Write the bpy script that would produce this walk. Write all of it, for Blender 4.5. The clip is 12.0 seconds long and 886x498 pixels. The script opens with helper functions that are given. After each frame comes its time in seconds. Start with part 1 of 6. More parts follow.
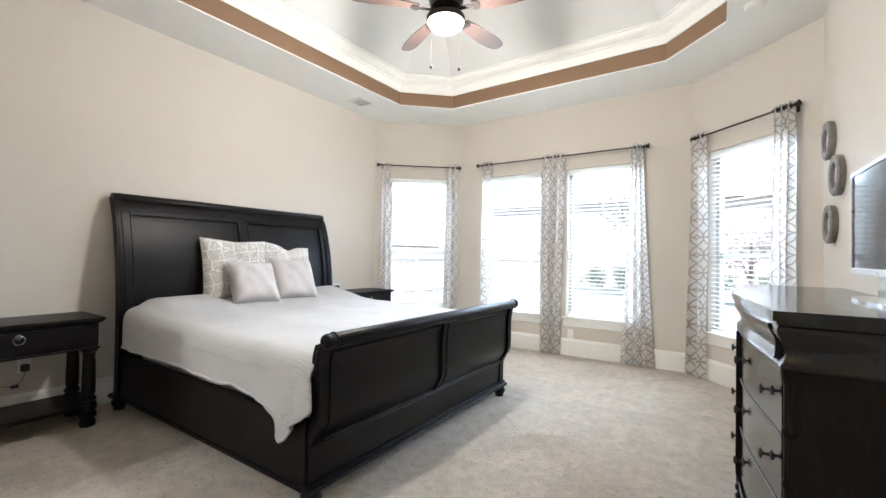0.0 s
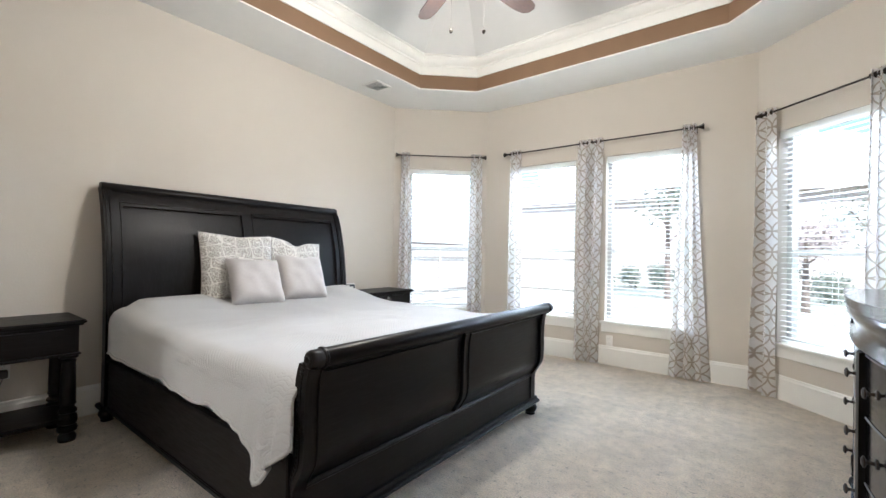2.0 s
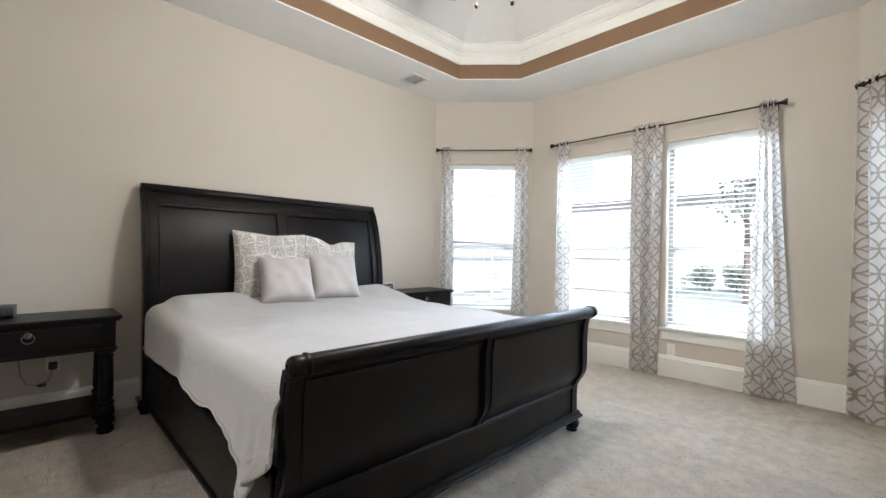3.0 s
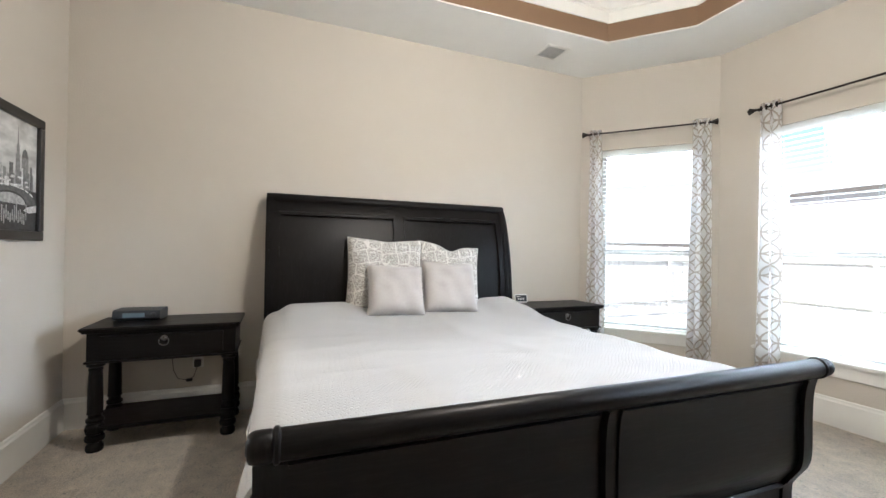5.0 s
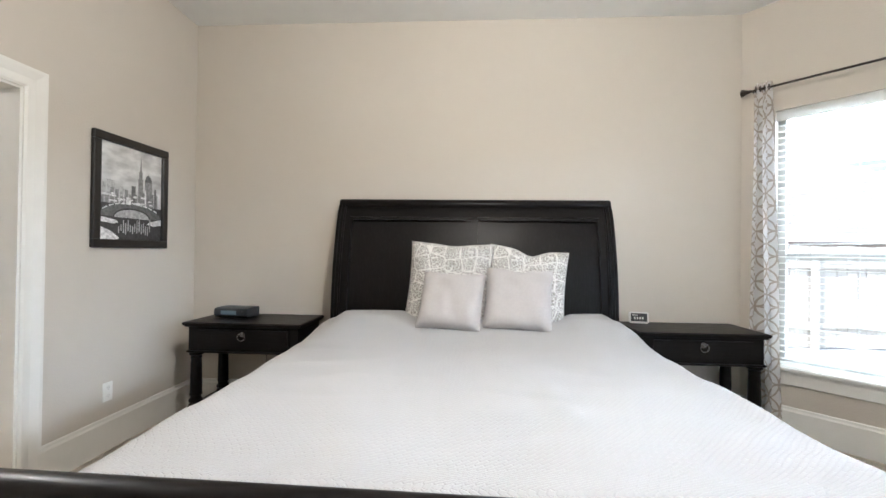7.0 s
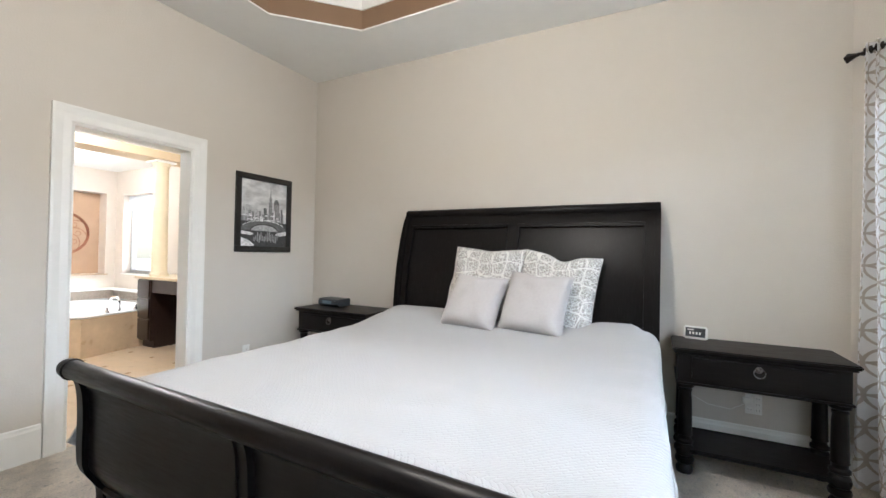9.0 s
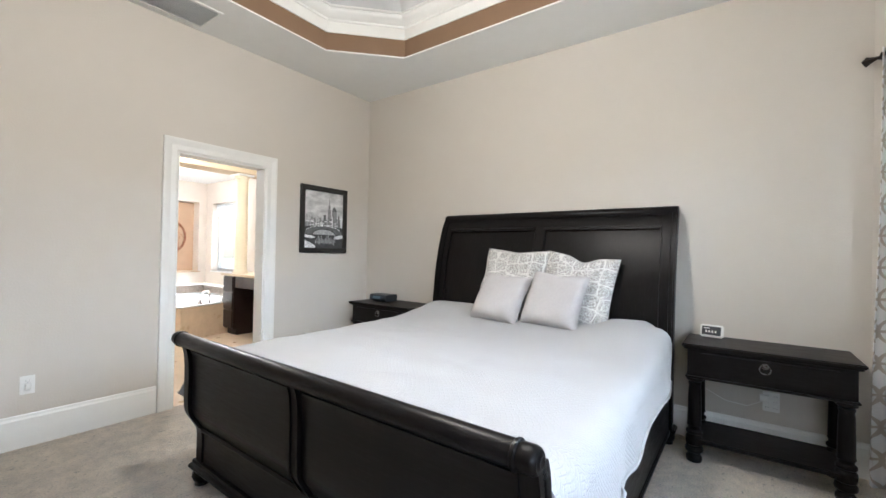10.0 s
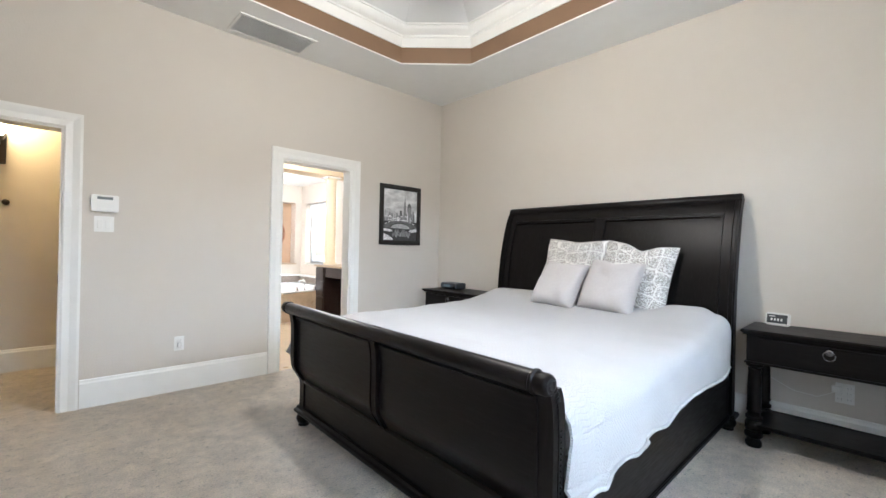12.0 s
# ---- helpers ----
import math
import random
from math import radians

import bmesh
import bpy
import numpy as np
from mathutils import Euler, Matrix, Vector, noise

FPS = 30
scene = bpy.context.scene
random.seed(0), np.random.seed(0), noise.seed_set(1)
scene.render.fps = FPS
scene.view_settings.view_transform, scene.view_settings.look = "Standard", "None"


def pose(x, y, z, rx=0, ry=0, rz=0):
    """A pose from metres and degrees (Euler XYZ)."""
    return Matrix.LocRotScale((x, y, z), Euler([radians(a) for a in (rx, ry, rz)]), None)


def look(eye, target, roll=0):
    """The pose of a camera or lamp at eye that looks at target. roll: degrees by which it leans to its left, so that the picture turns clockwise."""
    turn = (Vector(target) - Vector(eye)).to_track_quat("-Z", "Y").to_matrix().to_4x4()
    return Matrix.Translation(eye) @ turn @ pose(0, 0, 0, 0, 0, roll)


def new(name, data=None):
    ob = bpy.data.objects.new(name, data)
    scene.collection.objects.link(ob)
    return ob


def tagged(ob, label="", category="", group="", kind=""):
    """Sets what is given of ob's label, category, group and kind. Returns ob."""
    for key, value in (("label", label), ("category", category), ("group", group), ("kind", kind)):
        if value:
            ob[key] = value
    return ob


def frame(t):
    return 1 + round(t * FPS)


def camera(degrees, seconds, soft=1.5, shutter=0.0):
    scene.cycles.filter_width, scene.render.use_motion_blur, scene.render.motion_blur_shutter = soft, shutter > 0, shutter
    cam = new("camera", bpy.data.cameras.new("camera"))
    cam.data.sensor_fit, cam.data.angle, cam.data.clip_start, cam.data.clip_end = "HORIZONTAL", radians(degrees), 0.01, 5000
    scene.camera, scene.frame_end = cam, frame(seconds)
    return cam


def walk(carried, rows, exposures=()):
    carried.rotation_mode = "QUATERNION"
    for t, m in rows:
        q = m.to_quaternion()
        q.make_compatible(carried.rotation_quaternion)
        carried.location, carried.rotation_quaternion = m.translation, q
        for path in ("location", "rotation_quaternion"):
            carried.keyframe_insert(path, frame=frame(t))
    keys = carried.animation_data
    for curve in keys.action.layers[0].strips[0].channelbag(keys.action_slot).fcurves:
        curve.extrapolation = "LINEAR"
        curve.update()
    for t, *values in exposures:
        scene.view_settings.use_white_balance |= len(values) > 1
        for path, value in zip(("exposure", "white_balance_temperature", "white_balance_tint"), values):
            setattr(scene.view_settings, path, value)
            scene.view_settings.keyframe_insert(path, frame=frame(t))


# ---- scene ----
cam = camera(94.1, 12.0)
PATH = [
    (0, (0.573, 0.071, 1.196), (-0.532, 1.738, 1.225), 0.9),
    (0.5, (0.557, 0.148, 1.194), (-0.542, 1.819, 1.221), 1.0),
    (1, (0.528, 0.217, 1.179), (-0.583, 1.88, 1.205), 1.0),
    (1.5, (0.422, 0.332, 1.178), (-0.719, 1.975, 1.2), 1.1),
    (2, (0.35, 0.453, 1.181), (-0.856, 2.048, 1.2), 1.0),
    (2.5, (0.347, 0.619, 1.17), (-0.957, 2.135, 1.188), 1.0),
    (3, (0.36, 0.751, 1.165), (-1.057, 2.162, 1.181), 0.9),
    (5, (0.071, 1.372, 1.221), (-1.783, 2.123, 1.229), 0.9),
    (5.5, (-0.055, 1.522, 1.23), (-1.981, 2.061, 1.236), 0.8),
    (6, (-0.092, 1.765, 1.231), (-2.065, 2.09, 1.234), 0.7),
    (6.5, (-0.131, 2.017, 1.233), (-2.128, 2.125, 1.244), 0.7),
    (7, (-0.183, 2.281, 1.237), (-2.179, 2.163, 1.254), 0.7),
    (9, (-0.152, 3.328, 1.259), (-1.923, 2.398, 1.281), 1.1),
    (9.5, (-0.054, 3.514, 1.259), (-1.746, 2.449, 1.283), 1.3),
    (10, (0.047, 3.711, 1.268), (-1.569, 2.532, 1.287), 1.2),
    (10.5, (0.107, 3.896, 1.25), (-1.446, 2.636, 1.266), 1.2),
    (11, (0.165, 4.033, 1.22), (-1.334, 2.71, 1.236), 1.3),
    (11.5, (0.223, 4.073, 1.209), (-1.218, 2.687, 1.218), 1.3),
    (12, (0.23, 4.007, 1.195), (-1.142, 2.551, 1.198), 1.2),
]
walk(cam, [(t, look(eye, target, roll)) for t, eye, target, roll in PATH], [(0.0, 2.40, 5380, 9), (1.5, 2.34, 5380, 9), (3.0, 2.04, 5460, 9), (5.0, 2.20, 5530, 9), (7.0, 2.18, 5520, 9), (9.0, 2.10, 5420, 9), (12.0, 2.18, 5320, 9)])

# world, sun and large lights
world = bpy.data.worlds.new("world")
scene.world = world
world.use_nodes = True
wn = world.node_tree.nodes
sky = wn.new("ShaderNodeTexSky")
sky.sky_type, sky.sun_disc = "NISHITA", False
sky.sun_elevation, sky.sun_rotation = radians(48), radians(152)
world.node_tree.links.new(sky.outputs[0], wn["Background"].inputs[0])
wn["Background"].inputs[1].default_value = 0.068


def lamp(name, kind, power, m, colour=(1, 1, 1), size=(1, 1), angle=0.5):
    data = bpy.data.lights.new(name, kind)
    data.energy, data.color = power, colour
    if kind == "AREA":
        data.shape, data.size, data.size_y = "RECTANGLE", size[0], size[1]
    elif kind == "SUN":
        data.angle = radians(angle)
    else:
        data.shadow_soft_size = size[0]
    ob = new(name, data)
    ob.matrix_world = m
    return ob


lamp("sun", "SUN", 2.7, look((3.1, -5.8, 7.3), (0, 0, 0)), (1.0, 0.95, 0.88))

WX, SY, NY, EX, CZ = -3.39, 0.08, 5.125, 1.245, 3.05
NW0, NW1 = Vector((WX, 4.32)), Vector((-2.48, NY))
NE0, NE1 = Vector((0.365, NY)), Vector((EX, 4.24))

for cx, cy, nx, ny, wide, power in ((-1.06, NY, 0, 1, 4.2, 138.0), (-2.93, 4.72, -0.66, 0.75, 2.2, 66.0), (0.81, 4.68, 0.71, 0.70, 2.2, 90.0)):
    lamp("skylight", "AREA", power, look((cx + 3.0 * nx, cy + 3.0 * ny, 3.1), (cx, cy, 1.45)), (0.88, 0.95, 1.0), (wide, 1.6))

# ---- materials ----


def material(name, colour, rough=0.5, metal=0.0, noise_scale=0.0, noise_amount=0.0, bump=0.0, bump_scale=200.0, coat=0.0, spec=0.5, big=0.0, stretch=(1, 1, 1), sheen=0.0):
    """Principled surface with variation at two scales and fine relief, all in object metres."""
    m = bpy.data.materials.new(name)
    m.use_nodes = True
    nt = m.node_tree
    b = nt.nodes["Principled BSDF"]
    b.inputs["Base Color"].default_value = (*colour, 1)
    b.inputs["Roughness"].default_value = rough
    b.inputs["Metallic"].default_value = metal
    b.inputs["Specular IOR Level"].default_value = spec
    b.inputs["Coat Weight"].default_value = coat
    b.inputs["Coat Roughness"].default_value = 0.12
    b.inputs["Sheen Weight"].default_value = sheen
    tc = nt.nodes.new("ShaderNodeTexCoord")
    mp = nt.nodes.new("ShaderNodeMapping")
    mp.inputs["Scale"].default_value = stretch
    nt.links.new(tc.outputs["Object"], mp.inputs[0])
    m["mapping"] = mp.name
    if noise_amount > 0:
        n1 = nt.nodes.new("ShaderNodeTexNoise")
        n1.inputs["Scale"].default_value, n1.inputs["Detail"].default_value = noise_scale, 5
        n2 = nt.nodes.new("ShaderNodeTexNoise")
        n2.inputs["Scale"].default_value, n2.inputs["Detail"].default_value = noise_scale * 0.12, 3
        nt.links.new(mp.outputs[0], n1.inputs[0])
        nt.links.new(mp.outputs[0], n2.inputs[0])
        add = nt.nodes.new("ShaderNodeMath")
        add.operation = "MULTIPLY_ADD"
        add.inputs[1].default_value = big
        nt.links.new(n2.outputs[0], add.inputs[0])
        nt.links.new(n1.outputs[0], add.inputs[2])
        mr = nt.nodes.new("ShaderNodeMapRange")
        mr.inputs[1].default_value, mr.inputs[2].default_value = 0.3 + 0.3 * big, 0.7 + 0.7 * big
        mr.inputs[3].default_value, mr.inputs[4].default_value = 1 - noise_amount, 1 + noise_amount
        nt.links.new(add.outputs[0], mr.inputs[0])
        mul = nt.nodes.new("ShaderNodeVectorMath")
        mul.operation = "SCALE"
        mul.inputs[0].default_value = colour
        nt.links.new(mr.outputs[0], mul.inputs["Scale"])
        nt.links.new(mul.outputs[0], b.inputs["Base Color"])
        rr = nt.nodes.new("ShaderNodeMapRange")
        rr.inputs[3].default_value, rr.inputs[4].default_value = max(0, rough - 0.08), min(1, rough + 0.08)
        nt.links.new(n1.outputs[0], rr.inputs[0])
        nt.links.new(rr.outputs[0], b.inputs["Roughness"])
    if bump > 0:
        n3 = nt.nodes.new("ShaderNodeTexNoise")
        n3.inputs["Scale"].default_value, n3.inputs["Detail"].default_value = bump_scale, 3
        nt.links.new(mp.outputs[0], n3.inputs[0])
        bp = nt.nodes.new("ShaderNodeBump")
        bp.inputs["Strength"].default_value, bp.inputs["Distance"].default_value = 1.0, bump
        nt.links.new(n3.outputs[0], bp.inputs["Height"])
        nt.links.new(bp.outputs[0], b.inputs["Normal"])
    return m


def glow(name, colour, strength):
    m = bpy.data.materials.new(name)
    m.use_nodes = True
    b = m.node_tree.nodes["Principled BSDF"]
    b.inputs["Base Color"].default_value = (*colour, 1)
    b.inputs["Emission Color"].default_value = (*colour, 1)
    b.inputs["Emission Strength"].default_value = strength
    return m


WALL = material("wall_paint", (0.585, 0.54, 0.475), 0.75, noise_scale=9, noise_amount=0.015, bump=0.0012, bump_scale=90, big=1.0, spec=0.3)
CEIL = material("ceiling_paint", (0.80, 0.795, 0.77), 0.85, noise_scale=9, noise_amount=0.012, bump=0.001, bump_scale=70, spec=0.2)
# Ceiling white greyed for the vault: its softer light is in the colour.
VAULT_SHADED = material("vault_paint_shaded", (0.63, 0.63, 0.615), 0.85, noise_scale=9, noise_amount=0.012, bump=0.001, bump_scale=70, spec=0.2)
BAND = material("brown_paint", (0.215, 0.135, 0.08), 0.7, noise_scale=8, noise_amount=0.03, bump=0.001, bump_scale=90, spec=0.3)
TRIM = material("trim_paint", (0.78, 0.77, 0.73), 0.38, noise_scale=12, noise_amount=0.015, bump=0.0003, bump_scale=60)
# Whitish frames greyed: the backlit shade is put into their colour.
BACKLIT_VINYL = material("backlit_vinyl", (0.46, 0.455, 0.43), 0.4, noise_scale=15, noise_amount=0.02)
SLAT = material("blind_slat_paint", (0.82, 0.81, 0.78), 0.45, noise_scale=20, noise_amount=0.02)
thin_ = SLAT.node_tree.nodes.new("ShaderNodeBsdfTranslucent")
thin_.inputs[0].default_value = (0.9, 0.89, 0.86, 1)
mix_ = SLAT.node_tree.nodes.new("ShaderNodeMixShader")
mix_.inputs[0].default_value = 0.8
SLAT.node_tree.links.new(SLAT.node_tree.nodes["Principled BSDF"].outputs[0], mix_.inputs[1])
SLAT.node_tree.links.new(thin_.outputs[0], mix_.inputs[2])
SLAT.node_tree.links.new(mix_.outputs[0], SLAT.node_tree.nodes["Material Output"].inputs[0])
METAL = material("dark_bronze", (0.045, 0.038, 0.034), 0.38, metal=0.8, noise_scale=60, noise_amount=0.15)
NICKEL = material("aged_pewter", (0.22, 0.21, 0.20), 0.28, metal=1.0, noise_scale=80, noise_amount=0.15)
CHROME = material("chrome", (0.75, 0.75, 0.76), 0.12, metal=1.0)
BROWNFELT = material("bath_paint", (0.66, 0.59, 0.51), 0.7, noise_scale=9, noise_amount=0.02, bump=0.001, bump_scale=90)
PLASTIC = material("white_plastic", (0.78, 0.77, 0.73), 0.35, noise_scale=40, noise_amount=0.015)
BLACKP = material("black_plastic", (0.03, 0.032, 0.036), 0.35, noise_scale=60, noise_amount=0.1)
GREYP = material("grey_plastic", (0.03, 0.034, 0.040), 0.4, noise_scale=60, noise_amount=0.08)
SILVER = material("silver_plastic", (0.55, 0.56, 0.57), 0.3, metal=0.6, noise_scale=50, noise_amount=0.03)
SOCKET = material("socket_dark", (0.02, 0.02, 0.02), 0.6)


def wood(name, colour, stretch):
    """Dark stain over open grain, half-worn, with a satin coat."""
    m = material(name, colour, 0.34, noise_scale=9, noise_amount=0.45, coat=0.0, spec=0.17, big=0.5, stretch=stretch)
    rr = m.node_tree.nodes["Principled BSDF"].inputs["Roughness"].links[0].from_node
    rr.inputs[1].default_value, rr.inputs[2].default_value = 0.3, 0.7
    rr.inputs[3].default_value, rr.inputs[4].default_value = 0.32, 0.44
    # paler open grain where the stain has thinned
    nt = m.node_tree
    grain = nt.nodes.new("ShaderNodeTexNoise")
    grain.inputs["Scale"].default_value, grain.inputs["Detail"].default_value, grain.inputs["Roughness"].default_value = 6.0, 7, 0.72
    nt.links.new(nt.nodes[m["mapping"]].outputs[0], grain.inputs[0])
    gr = nt.nodes.new("ShaderNodeMapRange")
    gr.inputs[1].default_value, gr.inputs[2].default_value, gr.inputs[4].default_value = 0.50, 0.78, 0.32
    nt.links.new(grain.outputs[0], gr.inputs[0])
    mx = nt.nodes.new("ShaderNodeMix")
    mx.data_type = "RGBA"
    mx.inputs[7].default_value = (0.030, 0.026, 0.026, 1)
    bc = nt.nodes["Principled BSDF"].inputs["Base Color"]
    nt.links.new(bc.links[0].from_socket, mx.inputs[6])
    nt.links.new(gr.outputs[0], mx.inputs[0])
    nt.links.new(mx.outputs[2], bc)
    return m


WOOD_Y = wood("dark_wood_long", (0.0042, 0.0034, 0.0032), (14, 1.2, 14))
WOOD_Z = wood("dark_wood_upright", (0.0042, 0.0034, 0.0032), (14, 14, 1.2))
WOOD_X = wood("dark_wood_across", (0.0042, 0.0034, 0.0032), (1.2, 14, 14))
WOOD_D = material("dresser_wood", (0.0075, 0.0080, 0.0105), 0.15, noise_scale=6, noise_amount=0.5, bump=0.0003, bump_scale=6, coat=0.2, spec=0.35, big=0.5, stretch=(14, 1.2, 14))
# pale bluish streaks: worn grain with the window's sheen mixed into the colour
tree_ = WOOD_D.node_tree
worn_sheen_ = tree_.nodes.new("ShaderNodeTexNoise")
worn_sheen_.inputs["Scale"].default_value, worn_sheen_.inputs["Detail"].default_value, worn_sheen_.inputs["Roughness"].default_value = 5.0, 7, 0.7
tree_.links.new(tree_.nodes["Mapping"].outputs[0], worn_sheen_.inputs[0])
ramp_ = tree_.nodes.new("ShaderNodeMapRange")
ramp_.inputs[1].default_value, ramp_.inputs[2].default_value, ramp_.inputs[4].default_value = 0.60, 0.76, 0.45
tree_.links.new(worn_sheen_.outputs[0], ramp_.inputs[0])
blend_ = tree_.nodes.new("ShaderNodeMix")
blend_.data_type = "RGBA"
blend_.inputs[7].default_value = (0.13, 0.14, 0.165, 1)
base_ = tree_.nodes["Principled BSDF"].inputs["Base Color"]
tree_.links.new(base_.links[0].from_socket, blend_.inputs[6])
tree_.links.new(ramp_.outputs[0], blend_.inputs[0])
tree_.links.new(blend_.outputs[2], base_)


def coord_colour(m, build):
    """Hands the node tree, the principled node and the UV output to build."""
    nt = m.node_tree
    tc = nt.nodes.new("ShaderNodeTexCoord")
    build(nt, nt.nodes["Principled BSDF"], tc)
    return m


def math_node(nt, op, a, b=None, c=None):
    n = nt.nodes.new("ShaderNodeMath")
    n.operation = op
    for k, v in enumerate((a, b, c)):
        if v is None:
            continue
        if isinstance(v, (int, float)):
            n.inputs[k].default_value = v
        else:
            nt.links.new(v, n.inputs[k])
    return n.outputs[0]


def rings_pattern(nt, b, tc):
    """Interlocking taupe rings on white cotton, leaves 12.5 cm long, on the cloth's own UV in metres."""
    sp = nt.nodes.new("ShaderNodeSeparateXYZ")
    nt.links.new(tc.outputs["UV"], sp.inputs[0])
    k, masks = 1 / (0.125 * math.sqrt(2)), []
    u = math_node(nt, "MULTIPLY", math_node(nt, "ADD", sp.outputs[0], sp.outputs[1]), k)
    v = math_node(nt, "MULTIPLY", math_node(nt, "SUBTRACT", sp.outputs[0], sp.outputs[1]), k)
    fu = math_node(nt, "ABSOLUTE", math_node(nt, "SUBTRACT", math_node(nt, "FRACT", u), 0.5))
    fv = math_node(nt, "ABSOLUTE", math_node(nt, "SUBTRACT", math_node(nt, "FRACT", v), 0.5))
    for p, q in ((fu, fv), (fv, fu)):
        w = math_node(nt, "ADD", 0.5, p)
        h = math_node(nt, "SUBTRACT", 0.5, q)
        d = math_node(nt, "SQRT", math_node(nt, "ADD", math_node(nt, "MULTIPLY", w, w), math_node(nt, "MULTIPLY", h, h)))
        line = math_node(nt, "ABSOLUTE", math_node(nt, "SUBTRACT", d, 0.7071))
        masks.append(math_node(nt, "LESS_THAN", line, 0.046))
    m = masks[0]
    for k in masks[1:]:
        m = math_node(nt, "MAXIMUM", m, k)
    mix = nt.nodes.new("ShaderNodeMix")
    mix.data_type = "RGBA"
    mix.inputs[6].default_value, mix.inputs[7].default_value = (0.94, 0.935, 0.925, 1), (0.62, 0.56, 0.50, 1)
    nt.links.new(m, mix.inputs[0])
    nt.links.new(mix.outputs[2], b.inputs["Base Color"])
    # thin cloth lets some daylight through
    tr = nt.nodes.new("ShaderNodeBsdfTranslucent")
    nt.links.new(mix.outputs[2], tr.inputs[0])
    ms = nt.nodes.new("ShaderNodeMixShader")
    ms.inputs[0].default_value = 0.68
    nt.links.new(b.outputs[0], ms.inputs[1])
    nt.links.new(tr.outputs[0], ms.inputs[2])
    nt.links.new(ms.outputs[0], nt.nodes["Material Output"].inputs[0])


CURTAIN = coord_colour(material("ring_print_cotton", (0.8, 0.8, 0.78), 0.85, bump=0.0004, bump_scale=500, spec=0.2), rings_pattern)


def medallion_pattern(nt, b, tc):
    """Broken grey strokes on off-white in scalloped cells."""
    mp = nt.nodes.new("ShaderNodeMapping")
    mp.inputs["Scale"].default_value = (1, 1, 1)
    nt.links.new(tc.outputs["UV"], mp.inputs[0])
    v1 = nt.nodes.new("ShaderNodeTexVoronoi")
    v1.feature = "DISTANCE_TO_EDGE"
    v1.inputs["Scale"].default_value, v1.inputs["Randomness"].default_value = 9.5, 0.45
    v2 = nt.nodes.new("ShaderNodeTexVoronoi")
    v2.feature = "DISTANCE_TO_EDGE"
    v2.inputs["Scale"].default_value, v2.inputs["Randomness"].default_value = 58, 0.85
    nt.links.new(mp.outputs[0], v1.inputs[0])
    nt.links.new(mp.outputs[0], v2.inputs[0])
    v3 = nt.nodes.new("ShaderNodeTexVoronoi")
    v3.inputs["Scale"].default_value, v3.inputs["Randomness"].default_value = 9.5, 0.45
    nt.links.new(mp.outputs[0], v3.inputs[0])
    bands = math_node(nt, "GREATER_THAN", math_node(nt, "FRACT", math_node(nt, "MULTIPLY", v3.outputs["Distance"], 6.0)), 0.12)
    m = math_node(nt, "MULTIPLY", math_node(nt, "MULTIPLY", math_node(nt, "GREATER_THAN", v1.outputs["Distance"], 0.038), bands), math_node(nt, "GREATER_THAN", v2.outputs["Distance"], 0.055))
    mix = nt.nodes.new("ShaderNodeMix")
    mix.data_type = "RGBA"
    mix.inputs[6].default_value, mix.inputs[7].default_value = (0.68, 0.66, 0.62, 1), (0.31, 0.295, 0.27, 1)
    nt.links.new(m, mix.inputs[0])
    nt.links.new(mix.outputs[2], b.inputs["Base Color"])


PRINT = coord_colour(material("medallion_cotton", (0.8, 0.8, 0.78), 0.85, bump=0.0004, bump_scale=500, spec=0.2), medallion_pattern)
LINEN = material("grey_linen", (0.45, 0.425, 0.41), 0.9, noise_scale=60, noise_amount=0.04, bump=0.0006, bump_scale=380, spec=0.2, big=0.5, sheen=0.2)
SHEET = material("white_sheet", (0.80, 0.80, 0.79), 0.85, bump=0.0006, bump_scale=40, spec=0.2)


def waffle(nt, b, tc):
    """A fine woven relief of short staggered bars."""
    br = nt.nodes.new("ShaderNodeTexBrick")
    br.inputs["Scale"].default_value = 1.0
    br.inputs["Brick Width"].default_value, br.inputs["Row Height"].default_value, br.inputs["Mortar Size"].default_value = 0.034, 0.015, 0.0035
    br.inputs["Mortar Smooth"].default_value = 1.0
    mp = nt.nodes.new("ShaderNodeMapping")
    mp.inputs["Rotation"].default_value = (0, 0, radians(45))
    wob = nt.nodes.new("ShaderNodeTexNoise")
    wob.inputs["Scale"].default_value, wob.inputs["Detail"].default_value = 14, 4
    nt.links.new(tc.outputs["UV"], wob.inputs[0])
    off = nt.nodes.new("ShaderNodeVectorMath")
    off.operation = "MULTIPLY_ADD"
    off.inputs[1].default_value = (0.004, 0.004, 0.0)
    nt.links.new(wob.outputs["Color"], off.inputs[0])
    nt.links.new(tc.outputs["UV"], off.inputs[2])
    nt.links.new(off.outputs[0], mp.inputs[0])
    nt.links.new(mp.outputs[0], br.inputs[0])
    n = nt.nodes.new("ShaderNodeTexNoise")
    n.inputs["Scale"].default_value, n.inputs["Detail"].default_value = 300, 2
    nt.links.new(tc.outputs["Object"], n.inputs[0])
    h = math_node(nt, "MULTIPLY_ADD", n.outputs[0], -0.3, math_node(nt, "MULTIPLY", br.outputs["Fac"], -1.0))
    bp = nt.nodes.new("ShaderNodeBump")
    bp.inputs["Strength"].default_value, bp.inputs["Distance"].default_value = 0.6, 0.0022
    nt.links.new(h, bp.inputs["Height"])
    nt.links.new(bp.outputs[0], b.inputs["Normal"])


QUILT = coord_colour(material("white_matelasse", (0.395, 0.389, 0.382), 0.9, spec=0.15, sheen=0.15), waffle)


